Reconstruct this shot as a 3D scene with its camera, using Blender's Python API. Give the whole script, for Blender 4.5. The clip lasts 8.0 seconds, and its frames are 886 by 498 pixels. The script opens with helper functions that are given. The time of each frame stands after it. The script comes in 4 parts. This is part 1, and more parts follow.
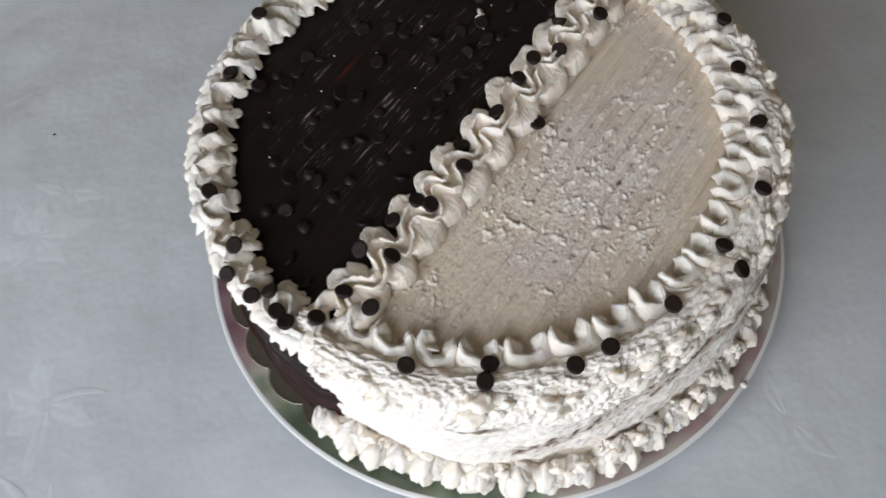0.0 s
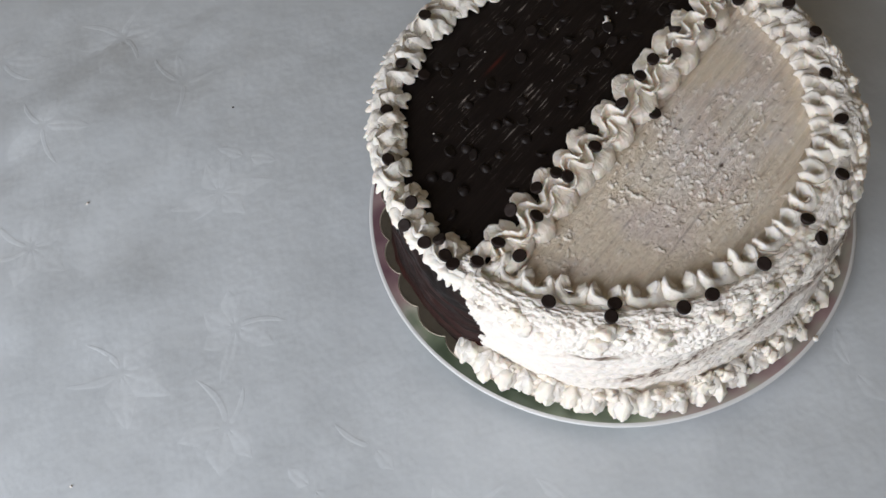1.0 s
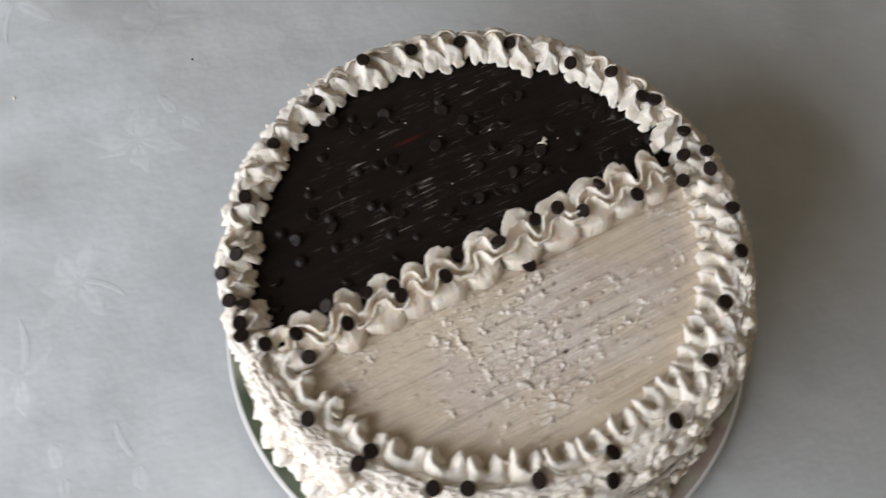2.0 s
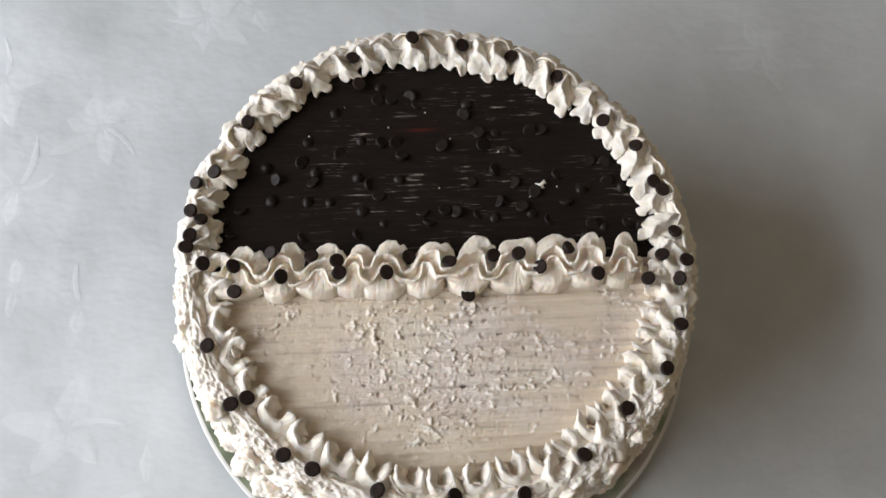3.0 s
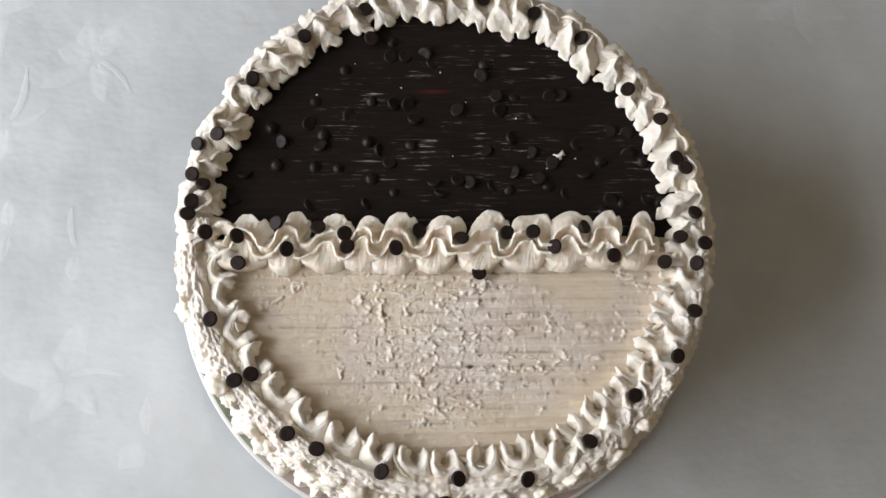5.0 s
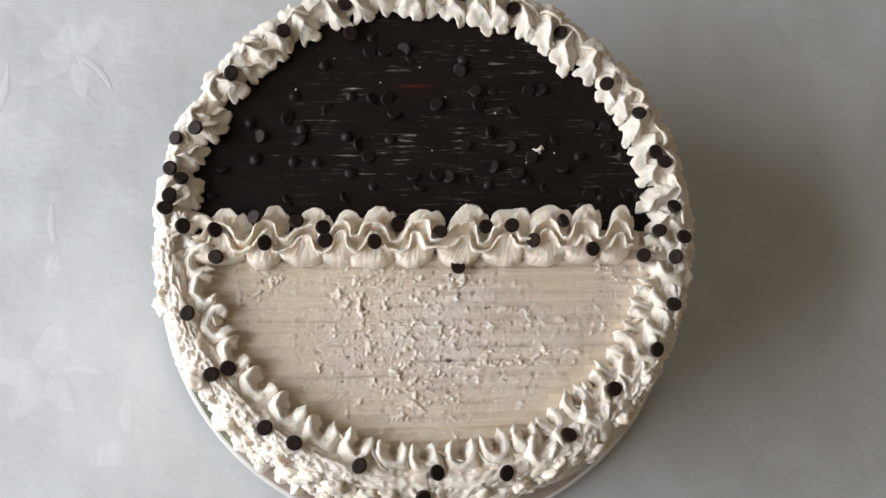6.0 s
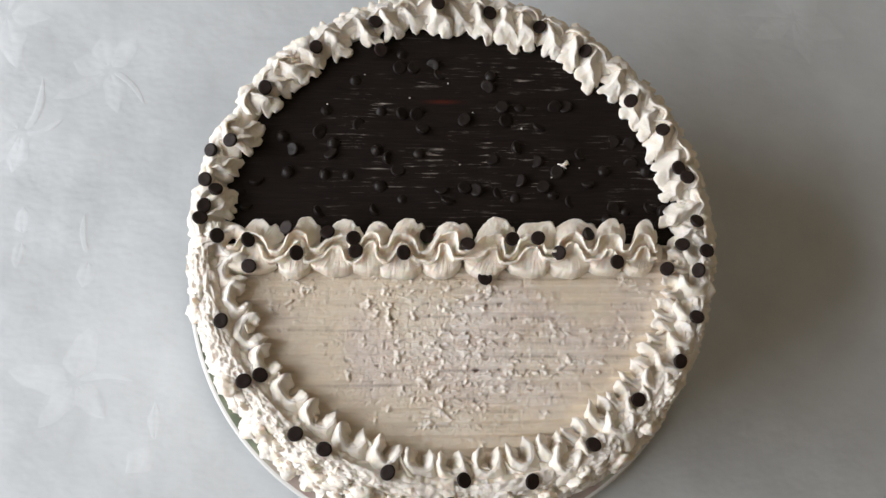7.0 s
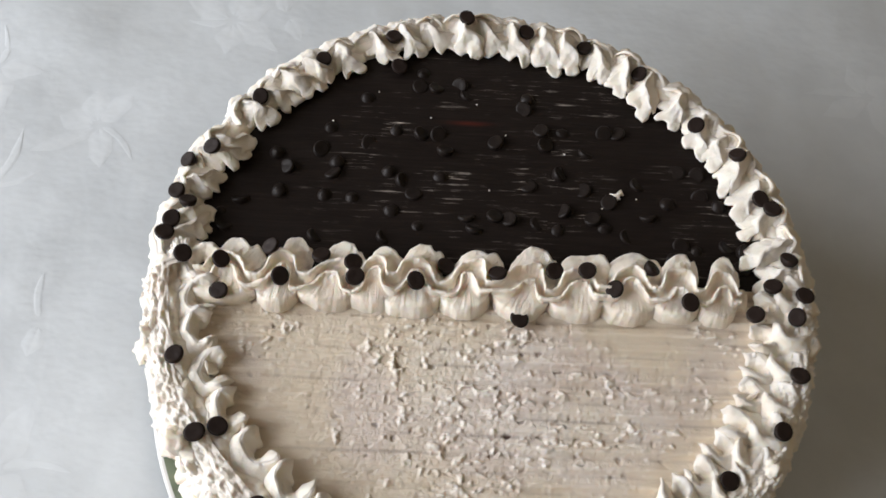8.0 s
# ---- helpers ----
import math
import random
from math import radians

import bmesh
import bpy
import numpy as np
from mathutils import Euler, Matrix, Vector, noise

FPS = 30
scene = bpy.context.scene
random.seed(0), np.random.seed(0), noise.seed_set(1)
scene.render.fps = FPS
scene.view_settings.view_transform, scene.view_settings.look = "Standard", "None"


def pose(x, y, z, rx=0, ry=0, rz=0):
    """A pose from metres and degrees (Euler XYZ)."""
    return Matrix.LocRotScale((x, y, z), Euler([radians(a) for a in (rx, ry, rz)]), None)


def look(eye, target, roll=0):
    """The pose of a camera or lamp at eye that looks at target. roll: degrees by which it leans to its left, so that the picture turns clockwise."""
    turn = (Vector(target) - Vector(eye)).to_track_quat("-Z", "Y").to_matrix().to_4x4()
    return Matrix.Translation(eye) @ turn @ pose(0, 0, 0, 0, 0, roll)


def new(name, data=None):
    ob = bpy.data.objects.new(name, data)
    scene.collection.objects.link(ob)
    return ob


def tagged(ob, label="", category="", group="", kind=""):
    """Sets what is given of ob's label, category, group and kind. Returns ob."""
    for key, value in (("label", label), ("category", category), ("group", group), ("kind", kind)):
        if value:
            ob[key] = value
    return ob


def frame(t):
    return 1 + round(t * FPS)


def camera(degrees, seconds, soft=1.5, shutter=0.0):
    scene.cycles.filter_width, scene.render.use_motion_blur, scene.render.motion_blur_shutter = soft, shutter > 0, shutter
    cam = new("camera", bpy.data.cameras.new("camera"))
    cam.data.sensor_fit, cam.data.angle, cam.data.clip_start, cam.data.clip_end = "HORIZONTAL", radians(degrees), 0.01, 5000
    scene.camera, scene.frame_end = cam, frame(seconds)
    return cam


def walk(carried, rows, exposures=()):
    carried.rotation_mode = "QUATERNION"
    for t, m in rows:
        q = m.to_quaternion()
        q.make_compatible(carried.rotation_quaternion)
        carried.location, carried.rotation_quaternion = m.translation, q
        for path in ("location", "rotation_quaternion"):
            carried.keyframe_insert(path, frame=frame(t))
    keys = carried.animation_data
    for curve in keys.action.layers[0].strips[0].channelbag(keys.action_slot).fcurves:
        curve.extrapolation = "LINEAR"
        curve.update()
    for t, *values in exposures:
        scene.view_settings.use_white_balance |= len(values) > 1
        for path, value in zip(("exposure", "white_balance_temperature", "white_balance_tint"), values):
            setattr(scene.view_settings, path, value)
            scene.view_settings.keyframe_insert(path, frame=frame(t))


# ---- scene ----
cam = camera(53.7, 8.0, soft=1.5, shutter=0.2)
# seconds, eye x y z in metres, turn about x y z in degrees; the cake's axis is at the origin, the cloth at z = 0
PATH = [
    (0.0, -0.1859, -0.1333, 0.3904, 29.35, 3.26, -54.67),
    (0.5, -0.2169, -0.1400, 0.4438, 28.01, 6.11, -53.51),
    (1.0, -0.2473, -0.1362, 0.4645, 28.28, 5.22, -50.69),
    (1.5, -0.2323, -0.1411, 0.4709, 28.38, 1.15, -43.22),
    (2.0, -0.1005, -0.1501, 0.4627, 25.39, -0.15, -27.31),
    (2.2, -0.0525, -0.1539, 0.4567, 23.26, -0.83, -19.76),
    (3.3, -0.0305, -0.1258, 0.5007, 18.47, -3.87, -1.51),
    (3.5, -0.0400, -0.1211, 0.5032, 17.56, -4.14, -1.23),
    (4.0, -0.0378, -0.1022, 0.5087, 13.61, -4.82, -1.90),
    (4.5, -0.0422, -0.0881, 0.4986, 11.86, -4.89, -1.63),
    (5.8, -0.0321, -0.0862, 0.4798, 10.71, -4.66, -1.04),
    (6.0, -0.0320, -0.0933, 0.4858, 11.73, -5.17, -1.51),
    (6.5, -0.0369, -0.0974, 0.4965, 12.80, -5.18, -1.70),
    (7.0, -0.0427, -0.0986, 0.4923, 12.98, -4.89, -0.91),
    (7.5, -0.0390, -0.0936, 0.4774, 14.49, -4.32, 0.10),
    (8.0, -0.0305, -0.1490, 0.3838, 28.12, -3.45, 1.11),
]
EXPOSURES = [(0.0, -0.39, 6290.0, 12.7), (1.0, -0.49, 6370.0, 13.6), (1.6, -0.38, 6500.0, 13.6), (2.1, -0.15, 6570.0, 13.4), (3.5, 0.06, 6570.0, 13.2), (6.2, 0.06, 6670.0, 13.2), (8.0, 0.04, 6590.0, 13.0)]
walk(cam, [(t, pose(x, y, z, rx, ry, rz)) for t, x, y, z, rx, ry, rz in PATH], EXPOSURES)

# ---- light: one window beside the table, a pale sky behind it ----
from mathutils.bvhtree import BVHTree

WINDOW_TURN = 184.0          # degrees from +x: the way from the cake to the window
world = bpy.data.worlds.new("sky")
scene.world = world
world.use_nodes = True
wn = world.node_tree
sky = wn.nodes.new("ShaderNodeTexSky")
sky.sky_type, sky.sun_disc = "NISHITA", False
sky.sun_elevation, sky.sun_rotation = radians(35), radians(20)
wn.links.new(sky.outputs["Color"], wn.nodes["Background"].inputs["Color"])
wn.nodes["Background"].inputs["Strength"].default_value = 0.1
lamp_data = bpy.data.lights.new("window_light", "AREA")
lamp_data.shape, lamp_data.size, lamp_data.size_y = "RECTANGLE", 1.5, 0.8
lamp_data.energy, lamp_data.color = 31.0, (0.93, 0.97, 1.0)
window_light = new("window_light", lamp_data)
wx, wy = math.cos(radians(WINDOW_TURN)), math.sin(radians(WINDOW_TURN))
window_light.matrix_world = look((1.18 * wx, 1.18 * wy, 0.56), (0.2 * wx, 0.2 * wy, 0.1))


# ---- materials ----
def nodes_of(name):
    m = bpy.data.materials.new(name)
    m.use_nodes = True
    return m, m.node_tree, m.node_tree.nodes["Principled BSDF"]


def add(tree, kind, **values):
    n = tree.nodes.new(kind)
    for key, value in values.items():
        n.inputs[key].default_value = value
    return n


def position(tree, scale=(1, 1, 1)):
    geo = tree.nodes.new("ShaderNodeNewGeometry")
    mp = tree.nodes.new("ShaderNodeMapping")
    mp.inputs["Scale"].default_value = scale
    tree.links.new(geo.outputs["Position"], mp.inputs["Vector"])
    return mp.outputs["Vector"]


def noise_tex(tree, scale, detail=3.0, rough=0.5, stretch=(1, 1, 1)):
    n = add(tree, "ShaderNodeTexNoise", Scale=scale, Detail=detail, Roughness=rough)
    tree.links.new(position(tree, stretch), n.inputs["Vector"])
    return n.outputs["Fac"]


def ramp(tree, fac, stops):
    r = tree.nodes.new("ShaderNodeValToRGB")
    while len(r.color_ramp.elements) < len(stops):
        r.color_ramp.elements.new(0.5)
    for e, (at, colour) in zip(r.color_ramp.elements, stops):
        e.position, e.color = at, (*colour, 1)
    tree.links.new(fac, r.inputs["Fac"])
    return r.outputs["Color"]


def mix(tree, fac, a, b):
    m = tree.nodes.new("ShaderNodeMix")
    m.data_type = "RGBA"
    for value, socket in ((fac, m.inputs["Factor"]), (a, m.inputs["A"]), (b, m.inputs["B"])):
        if isinstance(value, (int, float)):
            socket.default_value = value
        elif isinstance(value, tuple):
            socket.default_value = (*value, 1)
        else:
            tree.links.new(value, socket)
    return m.outputs["Result"]


def bump(tree, bsdf, height, strength, distance, before=None):
    b = add(tree, "ShaderNodeBump", Strength=strength, Distance=distance)
    tree.links.new(height, b.inputs["Height"])
    if before:
        tree.links.new(before, b.inputs["Normal"])
    tree.links.new(b.outputs["Normal"], bsdf.inputs["Normal"])
    return b.outputs["Normal"]


def attribute(tree, name):
    a = tree.nodes.new("ShaderNodeAttribute")
    a.attribute_name = name
    return a.outputs["Fac"]


def cream_material(name, light, dark, brown=None, subsurface=0.2, grain=1.0):
    m, t, p = nodes_of(name)
    colour = mix(t, noise_tex(t, 70, 4, 0.6), light, dark)
    if brown:
        colour = mix(t, attribute(t, "pink"), colour, (0.735, 0.640, 0.565))
        colour = mix(t, attribute(t, "fleck"), colour, (0.88, 0.825, 0.757))
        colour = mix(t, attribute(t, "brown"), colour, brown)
    t.links.new(colour, p.inputs["Base Color"])
    p.inputs["Roughness"].default_value = 0.5
    p.inputs["Specular IOR Level"].default_value = 0.4
    p.inputs["Subsurface Weight"].default_value = subsurface
    p.inputs["Subsurface Radius"].default_value = (1.0, 0.72, 0.5)
    p.inputs["Subsurface Scale"].default_value = 0.004
    first = bump(t, p, noise_tex(t, 480, 5, 0.7), 0.5 * grain, 0.0010)
    bump(t, p, noise_tex(t, 1700, 3, 0.65), 0.4 * grain, 0.0004, first)
    return m


CREAM = cream_material("whipped_cream", (0.93, 0.850, 0.752), (0.885, 0.782, 0.662), None, 0.35)
SPREAD = cream_material("spread_cream", (0.775, 0.68, 0.548), (0.715, 0.612, 0.485), (0.085, 0.042, 0.032), 0.16, 1.1)


def glaze_material():
    m, t, p = nodes_of("chocolate_glaze")
    base = mix(t, noise_tex(t, 55, 4, 0.6), (0.0085, 0.0063, 0.0056), (0.0145, 0.0105, 0.0092))
    brushed = add(t, "ShaderNodeMapRange", **{"From Min": 0.45, "From Max": 0.75})
    t.links.new(noise_tex(t, 60, 5, 0.7, (1, 22, 1)), brushed.inputs["Value"])
    base = mix(t, brushed.outputs["Result"], base, (0.0195, 0.0138, 0.0118))
    # pale highlights painted in for brush ridges that catch the window
    glints = add(t, "ShaderNodeMapRange", **{"From Min": 0.575, "From Max": 0.665})
    t.links.new(noise_tex(t, 46, 6, 0.72, (1, 19, 1)), glints.inputs["Value"])
    vary = add(t, "ShaderNodeMapRange", **{"From Min": 0.44, "From Max": 0.62, "To Min": 0.03, "To Max": 1.0})
    t.links.new(noise_tex(t, 110, 2, 0.5), vary.inputs["Value"])
    some = t.nodes.new("ShaderNodeMath")
    some.operation = "MULTIPLY"
    t.links.new(glints.outputs["Result"], some.inputs[0])
    t.links.new(vary.outputs["Result"], some.inputs[1])
    # the attribute thin only says where these painted highlights lie
    thin = t.nodes.new("ShaderNodeMath")
    thin.operation = "MULTIPLY"
    t.links.new(some.outputs["Value"], thin.inputs[0])
    t.links.new(attribute(t, "thin"), thin.inputs[1])
    colour = mix(t, thin.outputs["Value"], base, (0.50, 0.44, 0.39))
    colour = mix(t, attribute(t, "red"), colour, (0.12, 0.02, 0.012))
    t.links.new(colour, p.inputs["Base Color"])
    rough = add(t, "ShaderNodeMapRange", **{"To Min": 0.3, "To Max": 0.5})
    t.links.new(noise_tex(t, 90, 3, 0.6), rough.inputs["Value"])
    t.links.new(rough.outputs["Result"], p.inputs["Roughness"])
    p.inputs["Specular IOR Level"].default_value = 0.13
    first = bump(t, p, noise_tex(t, 60, 4, 0.6, (1, 14, 1)), 0.5, 0.0006)
    bump(t, p, noise_tex(t, 700, 2), 0.12, 0.0003, first)
    return m


GLAZE = glaze_material()


def chip_material(name, colour, roughness):
    m, t, p = nodes_of(name)
    t.links.new(mix(t, noise_tex(t, 260, 3, 0.6), colour, tuple(1.9 * c for c in colour)), p.inputs["Base Color"])
    p.inputs["Roughness"].default_value = roughness
    p.inputs["Specular IOR Level"].default_value = 0.16
    bump(t, p, noise_tex(t, 600, 3, 0.6), 0.25, 0.0004)
    return m


CHIP = chip_material("dark_chocolate", (0.014, 0.009, 0.0075), 0.55)
COATED = chip_material("glazed_chocolate", (0.0095, 0.0070, 0.0061), 0.42)


def plate_material():
    m, t, p = nodes_of("painted_porcelain")
    blotch = ramp(t, attribute(t, "tone"), [(0.05, (0.075, 0.10, 0.065)), (0.35, (0.23, 0.27, 0.19)), (0.5, (0.44, 0.43, 0.36)), (0.68, (0.36, 0.25, 0.25)), (0.95, (0.17, 0.09, 0.11))])
    lip = attribute(t, "lip")
    t.links.new(mix(t, lip, blotch, (0.68, 0.68, 0.67)), p.inputs["Base Color"])
    p.inputs["Roughness"].default_value = 0.22
    bump(t, p, noise_tex(t, 60, 2), 0.05, 0.0005)
    return m


PORCELAIN = plate_material()


def cloth_material(name, light, dark, roughness):
    m, t, p = nodes_of(name)
    # soft pale and dark blotches painted in for the wavy cloth's reflections
    blotch = add(t, "ShaderNodeMapRange", **{"From Min": 0.35, "From Max": 0.65})
    t.links.new(noise_tex(t, 9, 6, 0.65), blotch.inputs["Value"])
    patch = add(t, "ShaderNodeMapRange", **{"From Min": 0.4, "From Max": 0.7, "To Max": 0.5})
    t.links.new(noise_tex(t, 26, 4, 0.6), patch.inputs["Value"])
    ground = mix(t, blotch.outputs["Result"], light, dark)
    t.links.new(mix(t, patch.outputs["Result"], ground, tuple(1.09 * c for c in light)), p.inputs["Base Color"])
    rough = add(t, "ShaderNodeMapRange", **{"To Min": roughness - 0.2, "To Max": roughness + 0.22})
    t.links.new(noise_tex(t, 24, 3, 0.6), rough.inputs["Value"])
    t.links.new(rough.outputs["Result"], p.inputs["Roughness"])
    p.inputs["Specular IOR Level"].default_value = 0.6
    first = bump(t, p, noise_tex(t, 15, 4.5, 0.55, (1, 1.3, 1)), 0.75, 0.0035)
    bump(t, p, noise_tex(t, 1300, 2, 0.6), 0.06, 0.0003, first)
    return m


CLOTH = cloth_material("embossed_vinyl", (0.57, 0.60, 0.62), (0.515, 0.545, 0.565), 0.42)
# petals get a paler base than the cloth, painting in their satin sheen
EMBOSS = cloth_material("satin_emboss", (0.60, 0.63, 0.65), (0.545, 0.575, 0.595), 0.54)


def plain_material(name, colour, roughness, grain=8.0):
    m, t, p = nodes_of(name)
    t.links.new(mix(t, noise_tex(t, grain, 4, 0.6), colour, tuple(0.85 * c for c in colour)), p.inputs["Base Color"])
    p.inputs["Roughness"].default_value = roughness
    return m


# unseen walls: beige warms the bounced light, pale lifts it, brown cuts it
WALL = plain_material("beige_wall_paint", (0.63, 0.49, 0.25), 0.8)
BOUNCE_WALL = plain_material("bounce_wall_paint", (0.86, 0.78, 0.66), 0.8)
LIGHT_SINK_WALL = plain_material("light_sink_wall_paint", (0.30, 0.22, 0.14), 0.7)
CEILING = plain_material("white_ceiling_paint", (0.70, 0.62, 0.52), 0.85)
FLOOR = plain_material("brown_floor", (0.20, 0.15, 0.11), 0.5)
WOOD = plain_material("table_wood", (0.25, 0.16, 0.09), 0.5, 30.0)
FRAME = plain_material("white_frame_paint", (0.75, 0.75, 0.74), 0.4)
BOARD_TOP = chip_material("dark_board", (0.055, 0.046, 0.034), 0.35)
BOARD_EDGE = plain_material("gold_card_edge", (0.62, 0.55, 0.44), 0.4, 200.0)


# ---- building helpers ----
def mesh_of(name, bm, material, smooth=True):
    bmesh.ops.recalc_face_normals(bm, faces=bm.faces)
    me = bpy.data.meshes.new(name)
    bm.to_mesh(me)
    bm.free()
    if smooth:
        me.polygons.foreach_set("use_smooth", [True] * len(me.polygons))
    for mat in (material if isinstance(material, (list, tuple)) else [material]):
        me.materials.append(mat)
    return me


def part(name, data, material, parent, label="", m=None):
    """One mesh object under a thing or a part; data is a bmesh or a mesh to share."""
    ob = new(name, data if isinstance(data, bpy.types.Mesh) else mesh_of(name, data, material))
    ob.parent = parent
    if m is not None:
        ob.matrix_local = m
    return tagged(ob, label)


def box(x0, x1, y0, y1, z0, z1, bevel=0.0):
    bm = bmesh.new()
    bmesh.ops.create_cube(bm, size=1, matrix=Matrix.Translation(((x0 + x1) / 2, (y0 + y1) / 2, (z0 + z1) / 2)) @ Matrix.Diagonal((x1 - x0, y1 - y0, z1 - z0, 1)))
    if bevel:
        bmesh.ops.bevel(bm, geom=bm.edges[:], offset=bevel, segments=2, affect="EDGES")
    return bm


def surface(name, rows, material, closed=False, values=None):
    """A smooth mesh from rows of points; values: name -> rows of numbers kept as point attributes."""
    n, k = len(rows), len(rows[0])
    verts = [p for row in rows for p in row]
    faces = [(i * k + j, i * k + (j + 1) % k, (i + 1) * k + (j + 1) % k, (i + 1) * k + j) for i in range(n - 1) for j in range(k if closed else k - 1)]
    me = bpy.data.meshes.new(name)
    me.from_pydata(verts, [], faces)
    me.polygons.foreach_set("use_smooth", [True] * len(me.polygons))
    me.materials.append(material)
    for key, grid in (values or {}).items():
        me.attributes.new(key, "FLOAT", "POINT").data.foreach_set("value", [v for row in grid for v in row])
    return me


def n3(x, y, z, s=1.0):
    return noise.noise((x * s, y * s, z * s))


def smooth_step(a, b, v):
    v = min(1.0, max(0.0, (v - a) / (b - a)))
    return v * v * (3 - 2 * v)


MM = 0.001


def blade(bm, path, wide, high, seed=0.0, sharp=0.5, sides=12, rough=1.0):
    """A squeezed ridge of cream along a path of points (mm): half-width and half-height at each point; sharp thins its crest."""
    pts = [Vector(p) for p in path]
    rings = []
    for i, p in enumerate(pts):
        d = (pts[min(i + 1, len(pts) - 1)] - pts[max(i - 1, 0)]).normalized()
        side = d.cross(Vector((0, 0, 1)))
        side = side.normalized() if side.length > 0.05 else Vector((1, 0, 0))
        up = side.cross(d).normalized()
        ring = []
        for j in range(sides):
            a = 2 * math.pi * j / sides
            c, s = math.cos(a), math.sin(a)
            thin = 1 - sharp * max(0.0, s) ** 1.3
            q = p + side * (wide[i] * c * thin) + up * (high[i] * s)
            w = rough * 0.35 * noise.noise(q * 0.33 + Vector((seed, 0, 0))) + rough * 0.14 * noise.noise(q * 1.1 + Vector((0, seed, 0)))
            ring.append(bm.verts.new((q + (side * c + up * s) * w) * MM))
        rings.append(ring)
    for a, b in zip(rings, rings[1:]):
        for j in range(sides):
            bm.faces.new((a[j], a[(j + 1) % sides], b[(j + 1) % sides], b[j]))
    bm.faces.new(rings[0][::-1])
    bm.faces.new(rings[-1])


def curve_points(keys, n):
    """Smooth points through a few key points (Catmull-Rom)."""
    keys = [Vector(k) for k in keys]
    keys = [2 * keys[0] - keys[1], *keys, 2 * keys[-1] - keys[-2]]
    out = []
    for i in range(n):
        f = i / (n - 1) * (len(keys) - 3)
        k = min(int(f), len(keys) - 4)
        t = f - k
        a, b, c, d = keys[k:k + 4]
        out.append(0.5 * (2 * b + (c - a) * t + (2 * a - 5 * b + 4 * c - d) * t * t + (3 * b - a - 3 * c + d) * t ** 3))
    return out


def along(keys, n):
    return [v.x for v in curve_points([(k, 0, 0) for k in keys], n)]


def sheet(bm, base, lip, thick=1.3, seed=0.0, n=30, m=10, flare=1.5, rough=0.3, wavy=0.35, ends=(1.7, 0.55)):
    """A thin curled wall of cream (mm) between a line at its foot and a line at its lip, thick below and thin above."""
    low, high = curve_points(base, n), curve_points(lip, n)
    rows = []
    for j in range(m + 1):
        v = j / m
        row = []
        for i in range(n):
            b, l = low[i], high[i]
            h = v ** flare
            p = Vector((b.x + (l.x - b.x) * h, b.y + (l.y - b.y) * h, b.z + (l.z - b.z) * v ** 0.9))
            p.z += wavy * v * v * noise.noise((i * 0.45, seed, 3.0))
            p.x += rough * noise.noise(p * 0.5 + Vector((seed, 0, 0)))
            p.y += rough * noise.noise(p * 0.5 + Vector((0, seed, 7))) + 0.3 * rough * noise.noise(p * 1.6 + Vector((0, seed, 0)))
            row.append(p)
        rows.append(row)
    front, back = [], []
    for j in range(m + 1):
        fr, bk = [], []
        for i in range(n):
            du = rows[j][min(i + 1, n - 1)] - rows[j][max(i - 1, 0)]
            dv = rows[min(j + 1, m)][i] - rows[max(j - 1, 0)][i]
            normal = du.cross(dv)
            normal = normal.normalized() if normal.length > 1e-6 else Vector((0, 0, 1))
            end = min(1.0, 0.35 + 0.25 * min(i, n - 1 - i))
            t = 0.5 * thick * (ends[0] + (ends[1] - ends[0]) * j / m) * end * (0.6 if j == m else 1.0)
            fr.append(bm.verts.new((rows[j][i] + normal * t) * MM))
            bk.append(bm.verts.new((rows[j][i] - normal * t) * MM))
        front.append(fr)
        back.append(bk)
    for j in range(m):
        for i in range(n - 1):
            bm.faces.new((front[j][i], front[j][i + 1], front[j + 1][i + 1], front[j + 1][i]))
            bm.faces.new((back[j][i + 1], back[j][i], back[j + 1][i], back[j + 1][i + 1]))
        for i, flip in ((0, False), (n - 1, True)):
            quad = (front[j][i], front[j + 1][i], back[j + 1][i], back[j][i])
            bm.faces.new(quad[::-1] if flip else quad)
    for i in range(n - 1):
        bm.faces.new((front[m][i], front[m][i + 1], back[m][i + 1], back[m][i]))
        bm.faces.new((front[0][i + 1], front[0][i], back[0][i], back[0][i + 1]))


def warp(bm, seed, big=0.9, small=0.35, fine=0.0):
    """Uneven, soft pulls (mm) through a whole piece of cream, at three sizes."""
    shift = Vector((seed, 3.1 * seed, 1.7 * seed))
    for v in bm.verts:
        q = v.co / MM
        d = big * noise.noise_vector(q / 6.5 + shift) + small * noise.noise_vector(q / 2.3 + shift)
        if fine:
            d += fine * noise.noise_vector(q / 1.0 + shift)
        v.co += d * MM


# ---- the unseen room that closes the place ----
TABLE = -0.004
room_turn = pose(0, 0, 0, 0, 0, WINDOW_TURN - 180)      # the window wall faces local -x


